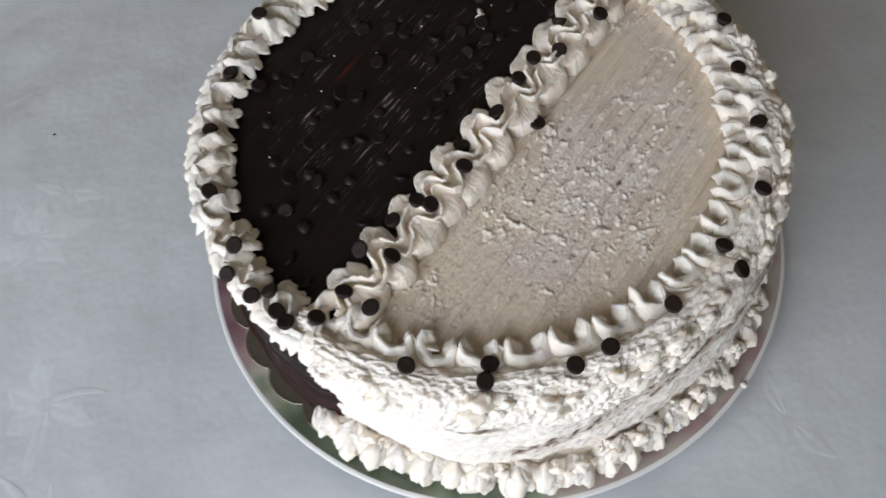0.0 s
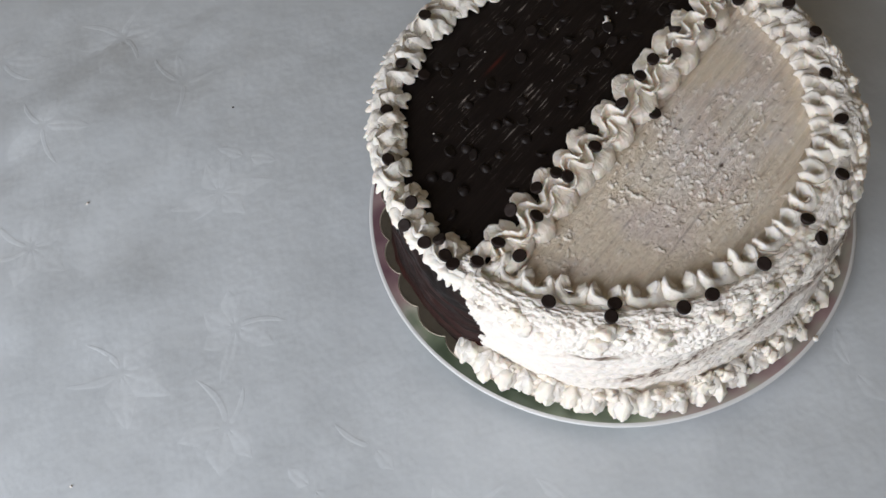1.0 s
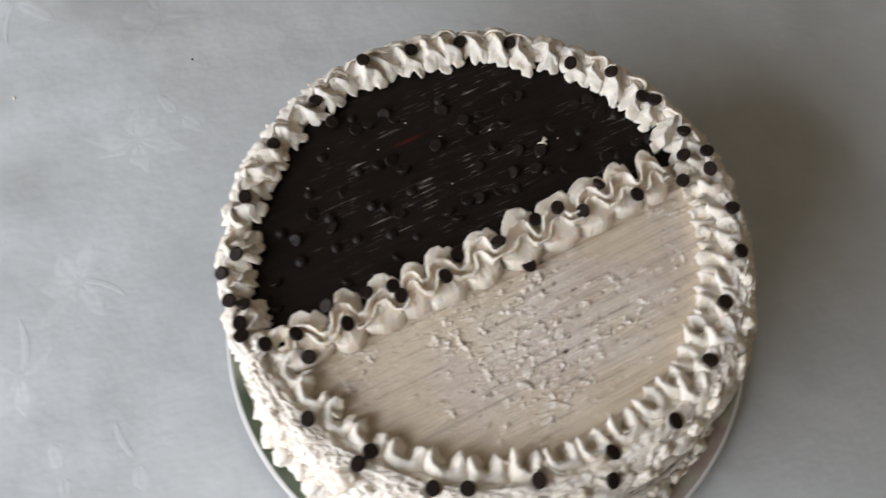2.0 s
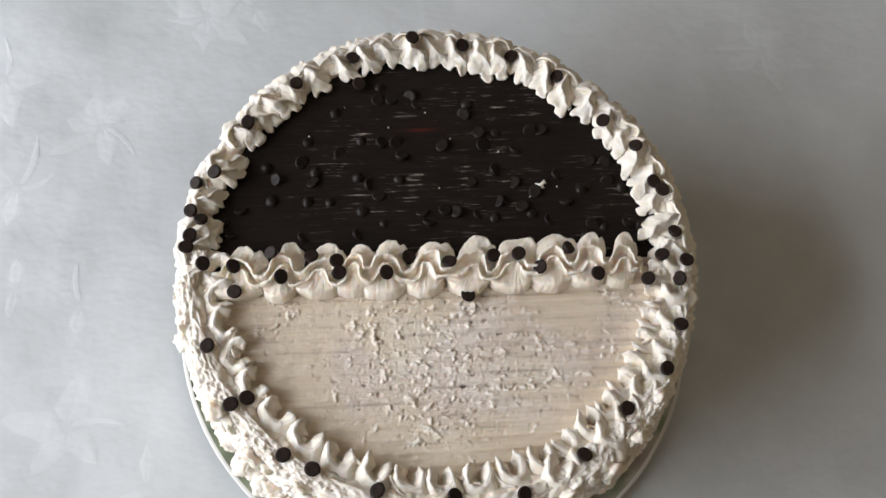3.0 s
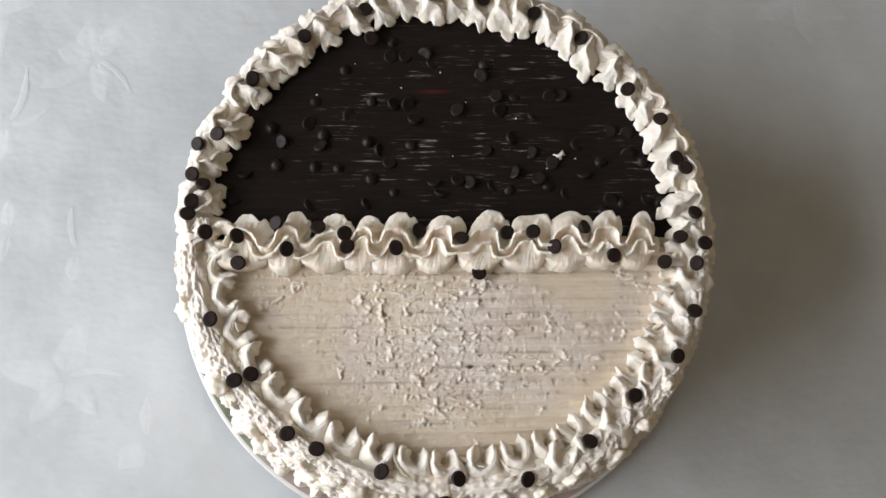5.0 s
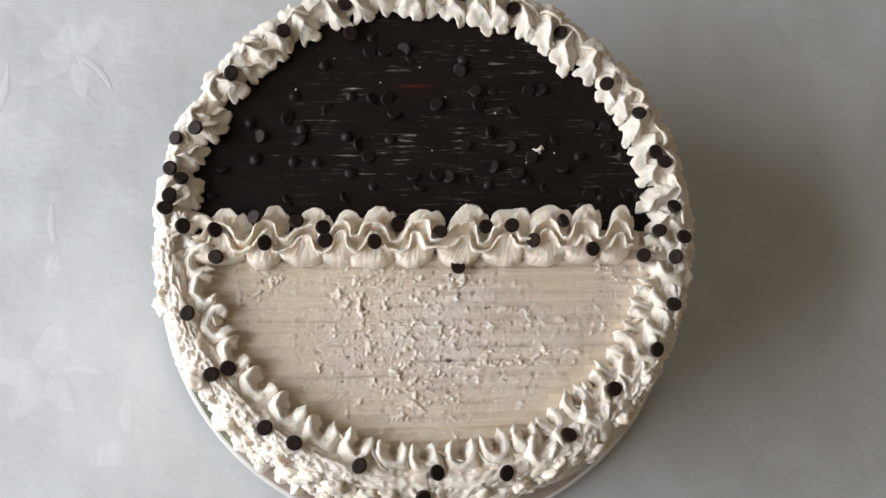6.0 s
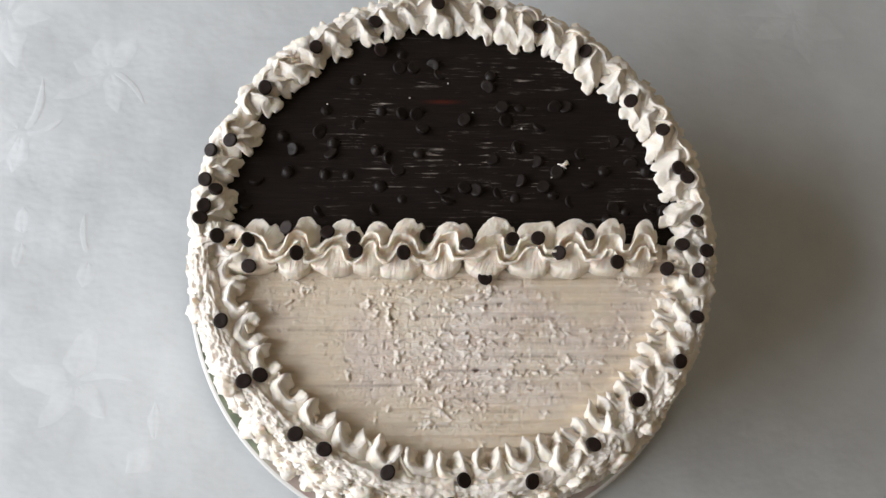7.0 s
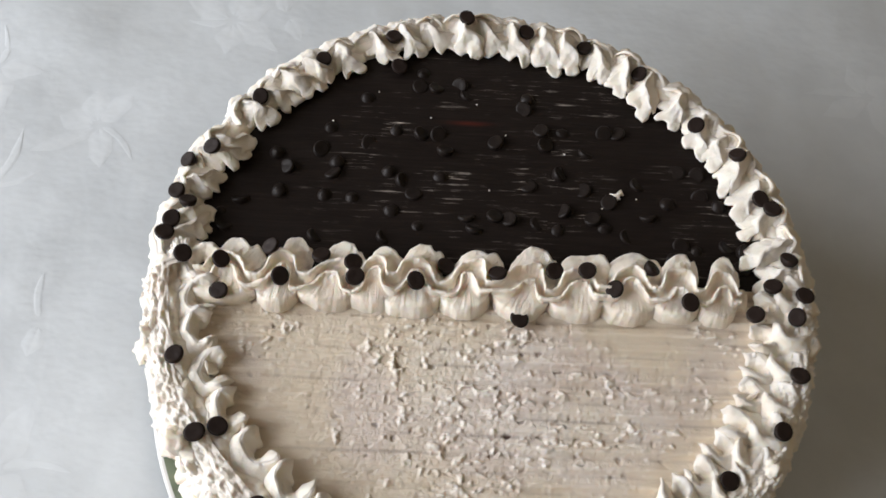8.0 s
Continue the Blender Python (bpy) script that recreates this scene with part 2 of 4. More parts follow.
def build_room():
    floor_z, top, half, win = -0.76, 1.75, 2.0, 1.3
    def set_piece(name, bm, material, label):
        ob = new(name, mesh_of(name, bm, material, smooth=False))
        ob.matrix_world = room_turn
        return tagged(ob, label, name.split("_")[0], kind="structure")
    set_piece("floor", box(-win - 0.1, half + 0.1, -half - 0.1, half + 0.1, floor_z - 0.1, floor_z), FLOOR, "plain brown floor under the table")
    set_piece("ceiling", box(-win - 0.1, half + 0.1, -half - 0.1, half + 0.1, top, top + 0.1), CEILING, "plain off-white painted ceiling over the table")
    set_piece("wall_east", box(half, half + 0.1, -half, half, floor_z, top), WALL, "plain unseen wall facing the window, beige to warm the bounced light")
    set_piece("wall_north", box(-win, half, half, half + 0.1, floor_z, top), BOUNCE_WALL, "plain unseen wall beside the window, pale to bounce light")
    set_piece("wall_south", box(-win, half, -half - 0.1, -half, floor_z, top), LIGHT_SINK_WALL, "plain unseen wall beside the window, brown to cut bounced light")
    bm = box(-win - 0.1, -win, -half, half, floor_z, 0.2)
    for extra in (box(-win - 0.1, -win, -half, half, 1.12, top), box(-win - 0.1, -win, -half, -0.8, 0.2, 1.12), box(-win - 0.1, -win, 0.8, half, 0.2, 1.12)):
        me = bpy.data.meshes.new("piece")
        extra.to_mesh(me)
        extra.free()
        bm.from_mesh(me)
        bpy.data.meshes.remove(me)
    set_piece("wall_west", bm, WALL, "plain beige painted wall with a window opening")
    frame_ob = new("window_1")
    frame_ob.matrix_world = room_turn
    tagged(frame_ob, "white painted window frame with clear opening", "window", kind="structure")
    for y0, y1, z0, z1 in ((-0.8, 0.8, 0.2, 0.23), (-0.8, 0.8, 1.09, 1.12), (-0.8, -0.77, 0.23, 1.09), (0.77, 0.8, 0.23, 1.09)):
        part("window_frame", box(-win - 0.07, -win - 0.02, y0, y1, z0, z1, 0.004), FRAME, frame_ob)


build_room()


# ---- table and cloth ----
def build_table():
    table = tagged(new("table"), "wooden table hidden under a pale vinyl cloth", "table")
    part("tabletop", box(-0.95, 0.95, -0.62, 0.62, TABLE - 0.03, TABLE, 0.003), WOOD, table)
    for x in (-0.85, 0.85):
        for y in (-0.52, 0.52):
            part("leg", box(x - 0.03, x + 0.03, y - 0.03, y + 0.03, -0.76, TABLE - 0.03, 0.004), WOOD, table)


def cloth_height(x, y):
    far = smooth_step(0.17, 0.32, math.hypot(x, y))
    return max(-0.002, far * (0.0030 * n3(x, y, 3, 9) + 0.0055 * n3(x * 0.6 + y * 0.4, y * 2.2 - x, 7, 5)) + 0.0042 * far * smooth_step(-0.02, -0.14, x - 0.3 * y) * n3(x * 0.55 + y * 0.3, y * 1.3 - x * 0.3, 17, 24) + 0.0003 * n3(x, y, 1, 40))


def flower(seed, petals, size, x0, y0):
    """A flower pressed into the cloth round a spot: broad petals with a vein and slim curved ones, lying on the cloth's own waves."""
    rnd = random.Random(seed)
    bm = bmesh.new()
    start = rnd.uniform(0, 6.28)
    for k in range(petals):
        turn = start + 2 * math.pi * (k + rnd.uniform(-0.2, 0.2)) / petals
        slim = rnd.random() < 0.35
        length, bend = size * rnd.uniform(0.7, 1.25), rnd.uniform(0.3, 0.6) * rnd.choice((-1, 1)) if slim else rnd.uniform(-0.2, 0.2)
        width = size * (rnd.uniform(0.06, 0.1) if slim else rnd.uniform(0.18, 0.33))
        grid = []
        for i in range(15):
            s = i / 14
            w = width * math.sin(math.pi * s ** 0.75) ** (0.6 if slim else 0.9) + 0.0003
            row = []
            for j in range(-8, 9):
                v = j / 8
                r, off = 0.003 + length * s, v * w * (1 + 0.15 * math.sin(9 * s + seed)) + bend * length * s * s
                x, y = x0 + r * math.cos(turn) - off * math.sin(turn), y0 + r * math.sin(turn) + off * math.cos(turn)
                vein = 0.0 if slim else 0.00007 * math.exp(-(v / 0.14) ** 2) * (1 - s)
                z = 0.00009 * smooth_step(1.0, 0.45, abs(v)) * smooth_step(0.0, 0.12, s) * smooth_step(1.0, 0.85, s) - vein
                row.append(bm.verts.new((x, y, cloth_height(x, y) + z + 0.00006)))
            grid.append(row)
        for a, b in zip(grid, grid[1:]):
            for j in range(16):
                bm.faces.new((a[j], a[j + 1], b[j + 1], b[j]))
    return mesh_of("embossed_flower", bm, EMBOSS)


def build_cloth():
    cloth = tagged(new("tablecloth"), "pale grey vinyl tablecloth with embossed flowers", "tablecloth")
    rows = []
    for i in range(221):
        y = -0.66 + 1.32 * i / 220
        rows.append([(-1.0 + 2.0 * j / 320, y, cloth_height(-1.0 + 2.0 * j / 320, y) - (0.12 if abs(y) > 0.63 or abs(-1.0 + 2.0 * j / 320) > 0.965 else 0)) for j in range(321)])
    sheet = part("sheet", surface("sheet", rows, CLOTH), CLOTH, cloth)
    solid = sheet.modifiers.new("thickness", "SOLIDIFY")
    solid.thickness, solid.offset = 0.0015, -1
    spots = [(-200, -60, 0), (-194, 122, 1), (-240, 82, 2), (-156, -94, 4), (-134, 199, 3), (-256, 157, 0), (-104, 204, 5), (-234, 20, 6), (-197, 9, 5), (229, 168, 1)]
    rnd = random.Random(4)
    for i in range(-7, 8):
        for j in range(-5, 6):
            x, y = 85 * i + rnd.uniform(-22, 22), 80 * j + (40 if i % 2 else 0) + rnd.uniform(-20, 20)
            if math.hypot(x, y) > 165 and rnd.random() < (0.6 if x < 60 else 0.2) and all(math.hypot(x - a, y - b) > 62 for a, b, _ in spots):
                spots.append((x, y, rnd.randrange(7)))
    for n, (x, y, k) in enumerate(spots):
        part("embossed_flower", flower(n, 5 + k % 2 if k < 4 else 2, 0.027 if k < 4 else 0.020, x * MM, y * MM), EMBOSS, cloth)


build_table()
build_cloth()


# ---- plate ----
PLATE_X, PLATE_Y = 0.0035, -0.0035


def build_plate():
    profile = [(0, 3.0), (60, 3.0), (92, 3.2), (100, 3.8), (112, 5.2), (119, 6.2), (126, 7.2), (132, 8.1), (138, 9.0), (140.9, 9.42), (141.3, 9.48), (141.9, 9.5), (142.8, 9.4), (143.3, 8.8), (142.9, 8.1), (141, 7.6), (126, 5.2), (110, 2.6), (98, 1.2), (88, 0.4), (84, 0.0), (0, 0.0)]
    rows, lip, tone = [], [], []
    painted = along([0.5, 0.6, 0.7, 0.8, 0.9, 0.85, 0.0, 0.2, 0.68, 0.6, 0.56, 0.52, 0.5], 161)     # green to pink, every 30 degrees
    for r, z in profile:
        tone.append([painted[k] + 0.3 * noise.noise((r * 0.05 * math.cos(k / 25.46), r * 0.05 * math.sin(k / 25.46), 2)) + 0.12 * noise.noise((r * 0.16 * math.cos(k / 25.46), r * 0.16 * math.sin(k / 25.46), 5)) for k in range(160)])
        rows.append([(r * MM * math.cos(2 * math.pi * k / 160), r * MM * math.sin(2 * math.pi * k / 160), z * MM + 0.0006) for k in range(160)])
        lip.append([1.0 if 141.1 < r and z > 7.9 else 0.0] * 160)
    plate = new("plate", surface("plate", rows, PORCELAIN, True, {"lip": lip, "tone": tone}))
    plate.location = (PLATE_X, PLATE_Y, 0)
    tagged(plate, "round porcelain plate with green and pink painting and a pale rim", "plate")


build_plate()

# ---- the cake ----
TOP = 0.090            # the flat top
SIDE = 0.1205          # radius of the coated side
cake = tagged(new("cake"), "round cake, half dark chocolate, half whipped cream, on a plate", "cake")
cake.location = (0, 0, 0.0045)
inverse = Matrix.Translation((0, 0, -0.0045))


def under_cake(name, data, material, label=""):
    return part(name, data, material, cake, label, inverse)


def half_disc(name, y0, y1, step, height, material, values, radius):
    """A flat top between two lines across the cake, with relief; square cells, trimmed to the round."""
    nx, ny = int(2 * radius / step) + 1, int((y1 - y0) / step) + 1
    verts, grids, index = [], {k: [] for k in values}, {}
    for i in range(ny):
        for j in range(nx):
            x, y = -radius + j * step, y0 + i * step
            if x * x + y * y <= radius * radius:
                index[i, j] = len(verts)
                verts.append((x, y, height(x, y)))
                for k, f in values.items():
                    grids[k].append(f(x, y))
    faces = [(index[i, j], index[i, j + 1], index[i + 1, j + 1], index[i + 1, j]) for i, j in index if (i, j + 1) in index and (i + 1, j + 1) in index and (i + 1, j) in index]
    me = bpy.data.meshes.new(name)
    me.from_pydata(verts, [], faces)
    me.polygons.foreach_set("use_smooth", [True] * len(me.polygons))
    me.materials.append(material)
    for k, g in grids.items():
        me.attributes.new(k, "FLOAT", "POINT").data.foreach_set("value", g)
    return me


def comb(x, y):
    """How strongly the spread cream is torn: smooth near its front and side edges, torn in the middle."""
    return smooth_step(0.108, 0.076, math.hypot(x * 0.92, y * 1.02)) * smooth_step(-0.6, 0.3, n3(x, y, 5, 24) + 0.25)


COMB = 0.0062            # from one tooth of the comb to the next


def drawn(x, y):
    return y + 0.0009 * n3(x * 0.35, y, 2, 30) + 0.0004 * n3(x * 0.3, y, 9, 120)


def flecks(x, y):
    """Small upstanding tufts and torn flakes of cream: scattered on one part, in rows along the comb's lines on the other."""
    c = 0.12 + 0.88 * comb(x, y)
    rows = 0.5 + 0.5 * math.sin(2 * math.pi * drawn(x, y) / COMB)
    right = smooth_step(0.008, 0.024, x + 0.004 * n3(x, y, 8, 60))
    thick = (0.25 + 1.9 * max(0.0, n3(x * 0.7, y, 25, 70) + 0.15)) * (0.6 + 0.4 * smooth_step(-0.05, -0.01, x + 0.012 * n3(x, y, 27, 40)))
    torn = 0.6 * n3(x * 0.7, y, 61, 800)
    tuft = max(0.0, n3(x * 0.5, y, 17, 600) + 0.35 * torn - 0.22 - 0.25 * right * (1 - rows)) * 2.6 * thick
    clump = max(0.0, n3(x * 0.6, y, 21, 260) + 0.5 * torn - 0.33 - 0.15 * right * (1 - rows)) * 3.4 * thick
    flake = max(0.0, n3(x * 0.8, y, 91, 210) + 0.7 * torn - 0.40) * 5.0 * (0.4 + thick) * (1 - 0.4 * right)
    return min(1.0, (tuft + clump + flake) * c)


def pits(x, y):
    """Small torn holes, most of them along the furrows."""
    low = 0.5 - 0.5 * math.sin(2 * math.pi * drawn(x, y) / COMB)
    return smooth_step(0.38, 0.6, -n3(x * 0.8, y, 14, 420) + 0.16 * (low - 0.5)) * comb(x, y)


def spread_height(x, y):
    q = drawn(x, y)
    steep = math.sin(2 * math.pi * q / COMB + 0.6 * math.sin(2 * math.pi * q / COMB))
    amount = 0.0002 + 0.0007 * smooth_step(-0.015, 0.04, x) + 0.00018 * smooth_step(-0.03, -0.08, x) + 0.0002 * n3(x, y, 36, 30)
    fine = 0.00016 * n3(x * 0.08, q, 3, 700) + 0.00012 * n3(x * 0.1, q, 23, 1500)
    grain = 0.00012 * n3(x * 0.8, y, 44, 1100) * (0.25 + comb(x, y))
    return TOP + amount * steep + fine + 0.0008 * flecks(x, y) - 0.0005 * pits(x, y) + grain + 0.0002 * n3(x * 0.5, y, 4, 300) + 0.0005 * n3(x, y, 6, 25)


def spread_brown_and_shade(x, y):
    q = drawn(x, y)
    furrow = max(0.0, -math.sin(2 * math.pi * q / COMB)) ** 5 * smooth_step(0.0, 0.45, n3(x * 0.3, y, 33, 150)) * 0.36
    # on the right the furrows' shade is painted brown; light runs along them
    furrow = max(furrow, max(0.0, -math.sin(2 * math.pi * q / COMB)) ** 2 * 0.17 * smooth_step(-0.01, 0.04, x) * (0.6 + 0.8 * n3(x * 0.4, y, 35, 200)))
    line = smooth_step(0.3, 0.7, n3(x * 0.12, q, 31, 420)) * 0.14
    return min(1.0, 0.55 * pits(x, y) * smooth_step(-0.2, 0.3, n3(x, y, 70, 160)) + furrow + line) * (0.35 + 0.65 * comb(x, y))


def spread_pale(x, y):
    """Pale torn tufts, and a chalky film where the cream was scraped in the middle."""
    film = comb(x, y) * smooth_step(-0.05, -0.01, x) * smooth_step(-0.35, 0.35, n3(x * 0.6, y, 52, 60) + 0.5 * n3(x * 0.5, y, 53, 380))
    return min(0.75, 0.75 * flecks(x, y) + 0.42 * film)


def spread_pink(x, y):
    """Pinker middle; the yellower edge left round it paints in light bounced there."""
    return smooth_step(0.25, 0.9, comb(x, y)) * smooth_step(-0.35, 0.35, n3(x, y, 80, 26) + 3.0 * x + 0.1)


def glaze_height(x, y):
    band = smooth_step(-0.4, 0.4, n3(x, y, 40, 16))
    return TOP - 0.0006 + 0.0004 * n3(x * 0.09, y, 11, 420) * band + 0.0005 * n3(x * 0.2, y, 12, 120) + 0.0006 * n3(x, y, 13, 28)


def glaze_glints(x, y):
    """Where pale glints are painted on the brush ridges, in patches."""
    return smooth_step(-0.35, 0.25, n3(x, y * 1.6, 51, 24)) * smooth_step(-0.085, -0.03, x)


def glaze_red(x, y):
    return math.exp(-((x + 0.006) / 0.007) ** 2 - ((y - 0.0685) / 0.0008) ** 2) * 0.6


def coat_side(name, a0, a1, material, white):
    """The coated side between two angles, with streaks laid by the spatula; the cream's goes on over the shoulder in rough froth."""
    steps, levels = int((a1 - a0) * (4.6 if white else 1.6)), (210 if white else 80)
    rows, brown = [], []
    for i in range(levels + 1):
        f = i / levels
        theta = radians(100) * max(0.0, (f - 0.78) / 0.22) if white else 0.0
        z = 0.006 + (TOP - 0.013 if white else TOP - 0.007) * min(1.0, f / (0.78 if white else 1.0)) + 0.0135 * math.sin(theta)
        row, tint = [], []
        for j in range(steps + 1):
            a = radians(a0 + (a1 - a0) * j / steps)
            c, s = math.cos(a), math.sin(a)
            u, v = a * SIDE, 0.006 + 0.11 * f
            deg = math.degrees(a) - 360
            full = smooth_step(-172, -150, deg) * smooth_step(-15, -55, deg)
            r = 0.1165 + (SIDE - 0.1165 + 0.0055 * full + 0.0035 * smooth_step(-120, -90, deg) * full + 0.004 * (1 - full) * smooth_step(0.35, 0.78, f)) * math.cos(theta) if white else SIDE - 0.001 + 0.0055 * (1 - f) ** 1.4 * smooth_step(-174, -181, deg)
            d = 0.0
            if white:
                wall = 1 - 0.8 * smooth_step(0.68, 0.84, f)
                d += wall * 0.0006 * smooth_step(0.0, 0.08, n3(u * 0.35, 15.001, v, 170))
                d += wall * (0.0005 * n3(u * 0.12, 3, v, 1100) + 0.0010 * n3(u * 0.3, 0, v, 200)) + 0.0007 * n3(u * 0.6, 5, v, 480) + 0.0020 * n3(u, 2, v, 45)
                line = min(0.077, 0.041 + 0.00105 * (deg + 135))
                patch = smooth_step(-148, -128, deg) * smooth_step(-50, -75, deg) * math.exp(-((z - line) / 0.0085) ** 2)
                dash = math.exp(-((deg + 147) / 5.5) ** 2) * math.exp(-((z - 0.067) / 0.0042) ** 2)
                froth = smooth_step(0.56, 0.74, f + 0.22 * n3(u, 4, 0, 50)) * (1 - 0.75 * smooth_step(0.9, 1.0, f)) * (1 - 0.9 * min(1.0, 1.5 * patch + dash)) * (1 - 0.7 * smooth_step(-122, -104, deg) * smooth_step(-50, -70, deg))
                d += froth * (0.0002 + 0.0011 * n3(u, 8.001, v, 80) + 0.0008 * smooth_step(-0.02, 0.07, n3(u * 0.6, 9.001, v, 150)) + 0.0008 * smooth_step(-0.02, 0.08, n3(u * 0.6, 12.001, v, 310)) + 0.0007 * n3(u * 0.8, 10.001, v, 380) + 0.0013 * n3(u * 0.7, 11.001, v, 800))
                t = (0.22 + 0.2 * smooth_step(-125, -100, deg)) * smooth_step(0.2, 0.8, patch + 0.4 * n3(u, 6.001, v, 110))
                for k, low in enumerate((-0.0085, -0.0055, -0.003, -0.0006, 0.0018, 0.004, 0.0066)):
                    lie = line + low + 0.0016 * n3(u, k + 0.37, 1.5, 55)
                    drawn = smooth_step(-0.12, 0.12, n3(u, k * 3.1 + 0.21, 2.5, 75) + 0.25 * (patch - 0.45)) * smooth_step(0.1, 0.45, patch)
                    t = max(t, min(1.0, 0.8 * drawn * (1.3 + 0.9 * smooth_step(-128, -108, deg)) * smooth_step(-0.45, 0.0, n3(u, k * 1.7, v, 260)) * math.exp(-((z - lie) / (0.0012 + 0.0007 * n3(u, k, 4.3, 160))) ** 2)))
                for low in (0.0648, 0.0676):
                    t = max(t, math.exp(-((deg + 147 + 400 * (low - 0.066)) / 5.0) ** 4) * (0.85 + 0.4 * n3(u, low * 900, 2.2, 240)) * min(1.0, 3.0 * math.exp(-((z - low) / 0.0011) ** 2)))
                t = max(t, 0.16 * smooth_step(0.1, 0.5, n3(u * 0.5, 14.2, v, 90)) * smooth_step(0.5, 0.8, f))
                t = max(t, 0.9 * math.exp(-((deg + 174) / 1.3) ** 2 - ((z - 0.088) / 0.0022) ** 2), 0.7 * math.exp(-((deg + 168) / 1.6) ** 2 - ((z - 0.0925) / 0.0016) ** 2))
                d -= t * 0.0008
                tint.append(t)
            else:
                d += 0.0022 * n3(u * 0.16, 0.003, v, 170) + 0.0009 * n3(u * 0.3, 1.003, v, 420) + 0.0014 * n3(u, 4.003, v, 40)
                tint.append(max(0.0, 0.07 + 0.18 * n3(u * 0.2, 6.003, v, 150)))
            if white:
                edge = -176.5 + 4.0 * n3(0.3, 7.7, v, 110) + 2.2 * n3(0.3, 3.7, v, 420)
                r -= 0.0055 * smooth_step(0.4, -0.9, deg - edge)
            r += d * math.cos(theta)
            row.append((r * c, r * s, z + d * math.sin(theta)))
        rows.append(row)
        brown.append(tint)
    if not white:
        return surface(name, rows, material, False, {"red": brown})
    return surface(name, rows, material, False, {"brown": brown, "fleck": [[0.88 - 1.2 * v for v in r] for r in brown]})


DIVIDE = -6.0 * MM
under_cake("cream_top", half_disc("cream_top", -0.1188, DIVIDE + 0.002, 0.0004, spread_height, SPREAD, {"brown": spread_brown_and_shade, "pink": spread_pink, "fleck": spread_pale}, 0.1188), SPREAD, "beige whipped cream spread with comb marks")
under_cake("chocolate_top", half_disc("chocolate_top", DIVIDE - 0.001, 0.1188, 0.0008, glaze_height, GLAZE, {"thin": glaze_glints, "red": glaze_red}, 0.1188), GLAZE, "glossy dark chocolate glaze with brushed streaks and painted glints")
landing = []            # the cream on which chips come to rest
cream_side = under_cake("cream_side", coat_side("cream_side", 177.5, 362.5, SPREAD, True), SPREAD, "rough white cream side with brown streaks")
under_cake("chocolate_side", coat_side("chocolate_side", 1.5, 185.0, GLAZE, False), GLAZE, "dark chocolate side with spatula marks")
bm = bmesh.new()
bmesh.ops.create_cone(bm, cap_ends=True, segments=96, radius1=0.116, radius2=0.116, depth=0.078, matrix=Matrix.Translation((0, 0, 0.0465)))
under_cake("sponge", bm, CHIP, "dark chocolate sponge inside the coating")


def build_board():
    """A thin card under the cake with a scalloped edge, in sight where no cream hides it."""
    bm = bmesh.new()
    inner, ring_top, ring_low = [], [], []
    for k in range(640):
        a = 2 * math.pi * k / 640
        r = 0.1268 + 0.0052 * abs(math.sin(a * 16.5 + 0.4)) ** 0.6 + 0.0006 * noise.noise((4 * math.cos(a), 4 * math.sin(a), 0))
        inner.append(bm.verts.new(((r - 0.0007) * math.cos(a), (r - 0.0007) * math.sin(a), 0.0106)))
        ring_top.append(bm.verts.new((r * math.cos(a), r * math.sin(a), 0.0111)))
        ring_low.append(bm.verts.new((r * math.cos(a), r * math.sin(a), 0.0098)))
    bm.faces.new(inner)
    bm.faces.new(ring_low[::-1])
    for k in range(640):
        n = (k + 1) % 640
        for f in (bm.faces.new((ring_low[k], ring_low[n], ring_top[n], ring_top[k])), bm.faces.new((ring_top[k], ring_top[n], inner[n], inner[k]))):
            f.material_index = 1
    me = mesh_of("cake_board", bm, [BOARD_TOP, BOARD_EDGE], smooth=False)
    board = new("cake_board", me)
    tagged(board, "dark scalloped cake card with a pale edge, lying on the plate", "cake board")


build_board()


rnd = random.Random(11)
landing.append(cream_side)


def bead(name, r0, half_w, z0, high, a0, a1, rough, lump=0.0):
    """The bed of cream under a row of shells."""
    steps, rows = int(abs(a1 - a0) * (3.2 if lump else 1.5)), []
    closed = abs(a1 - a0) >= 359.9
    count = 34 if lump else 14
    for i in range(count + 1):
        p = math.pi * i / count
        row = []
        for j in range(steps if closed else steps + 1):
            a = radians(a0 + (a1 - a0) * j / steps)
            r = r0 - half_w * math.cos(p)
            x, y, z = r * math.cos(a), r * math.sin(a), z0 + high * math.sin(p)
            w = rough * n3(x, y, i * 0.002, 140)
            if lump:
                w += lump * (1.3 * n3(x, y, z, 130) + 0.8 * n3(x, y, z + 3, 320) + 0.5 * n3(x, y, z, 800))
            c = -0.8 * math.cos(p) if lump else 1.0
            row.append((x * (1 + c * w / r), y * (1 + c * w / r), z + w * (math.sin(p) if lump else 1.0)))
        rows.append(row)
    return surface(name, rows, CREAM, closed)


RIM_R = 0.1163
rim = under_cake("rim_border", bead("rim_border", RIM_R, 0.0058, TOP - 0.004, 0.0075, 0, 360, 0.001), CREAM, "piped whipped cream border round the top edge")
landing.append(rim)
landing.append(part("bed", bead("bed", 0.1168, 0.0086, TOP - 0.004, 0.0100, 181, 359, 0.0012, 0.0010), CREAM, rim))


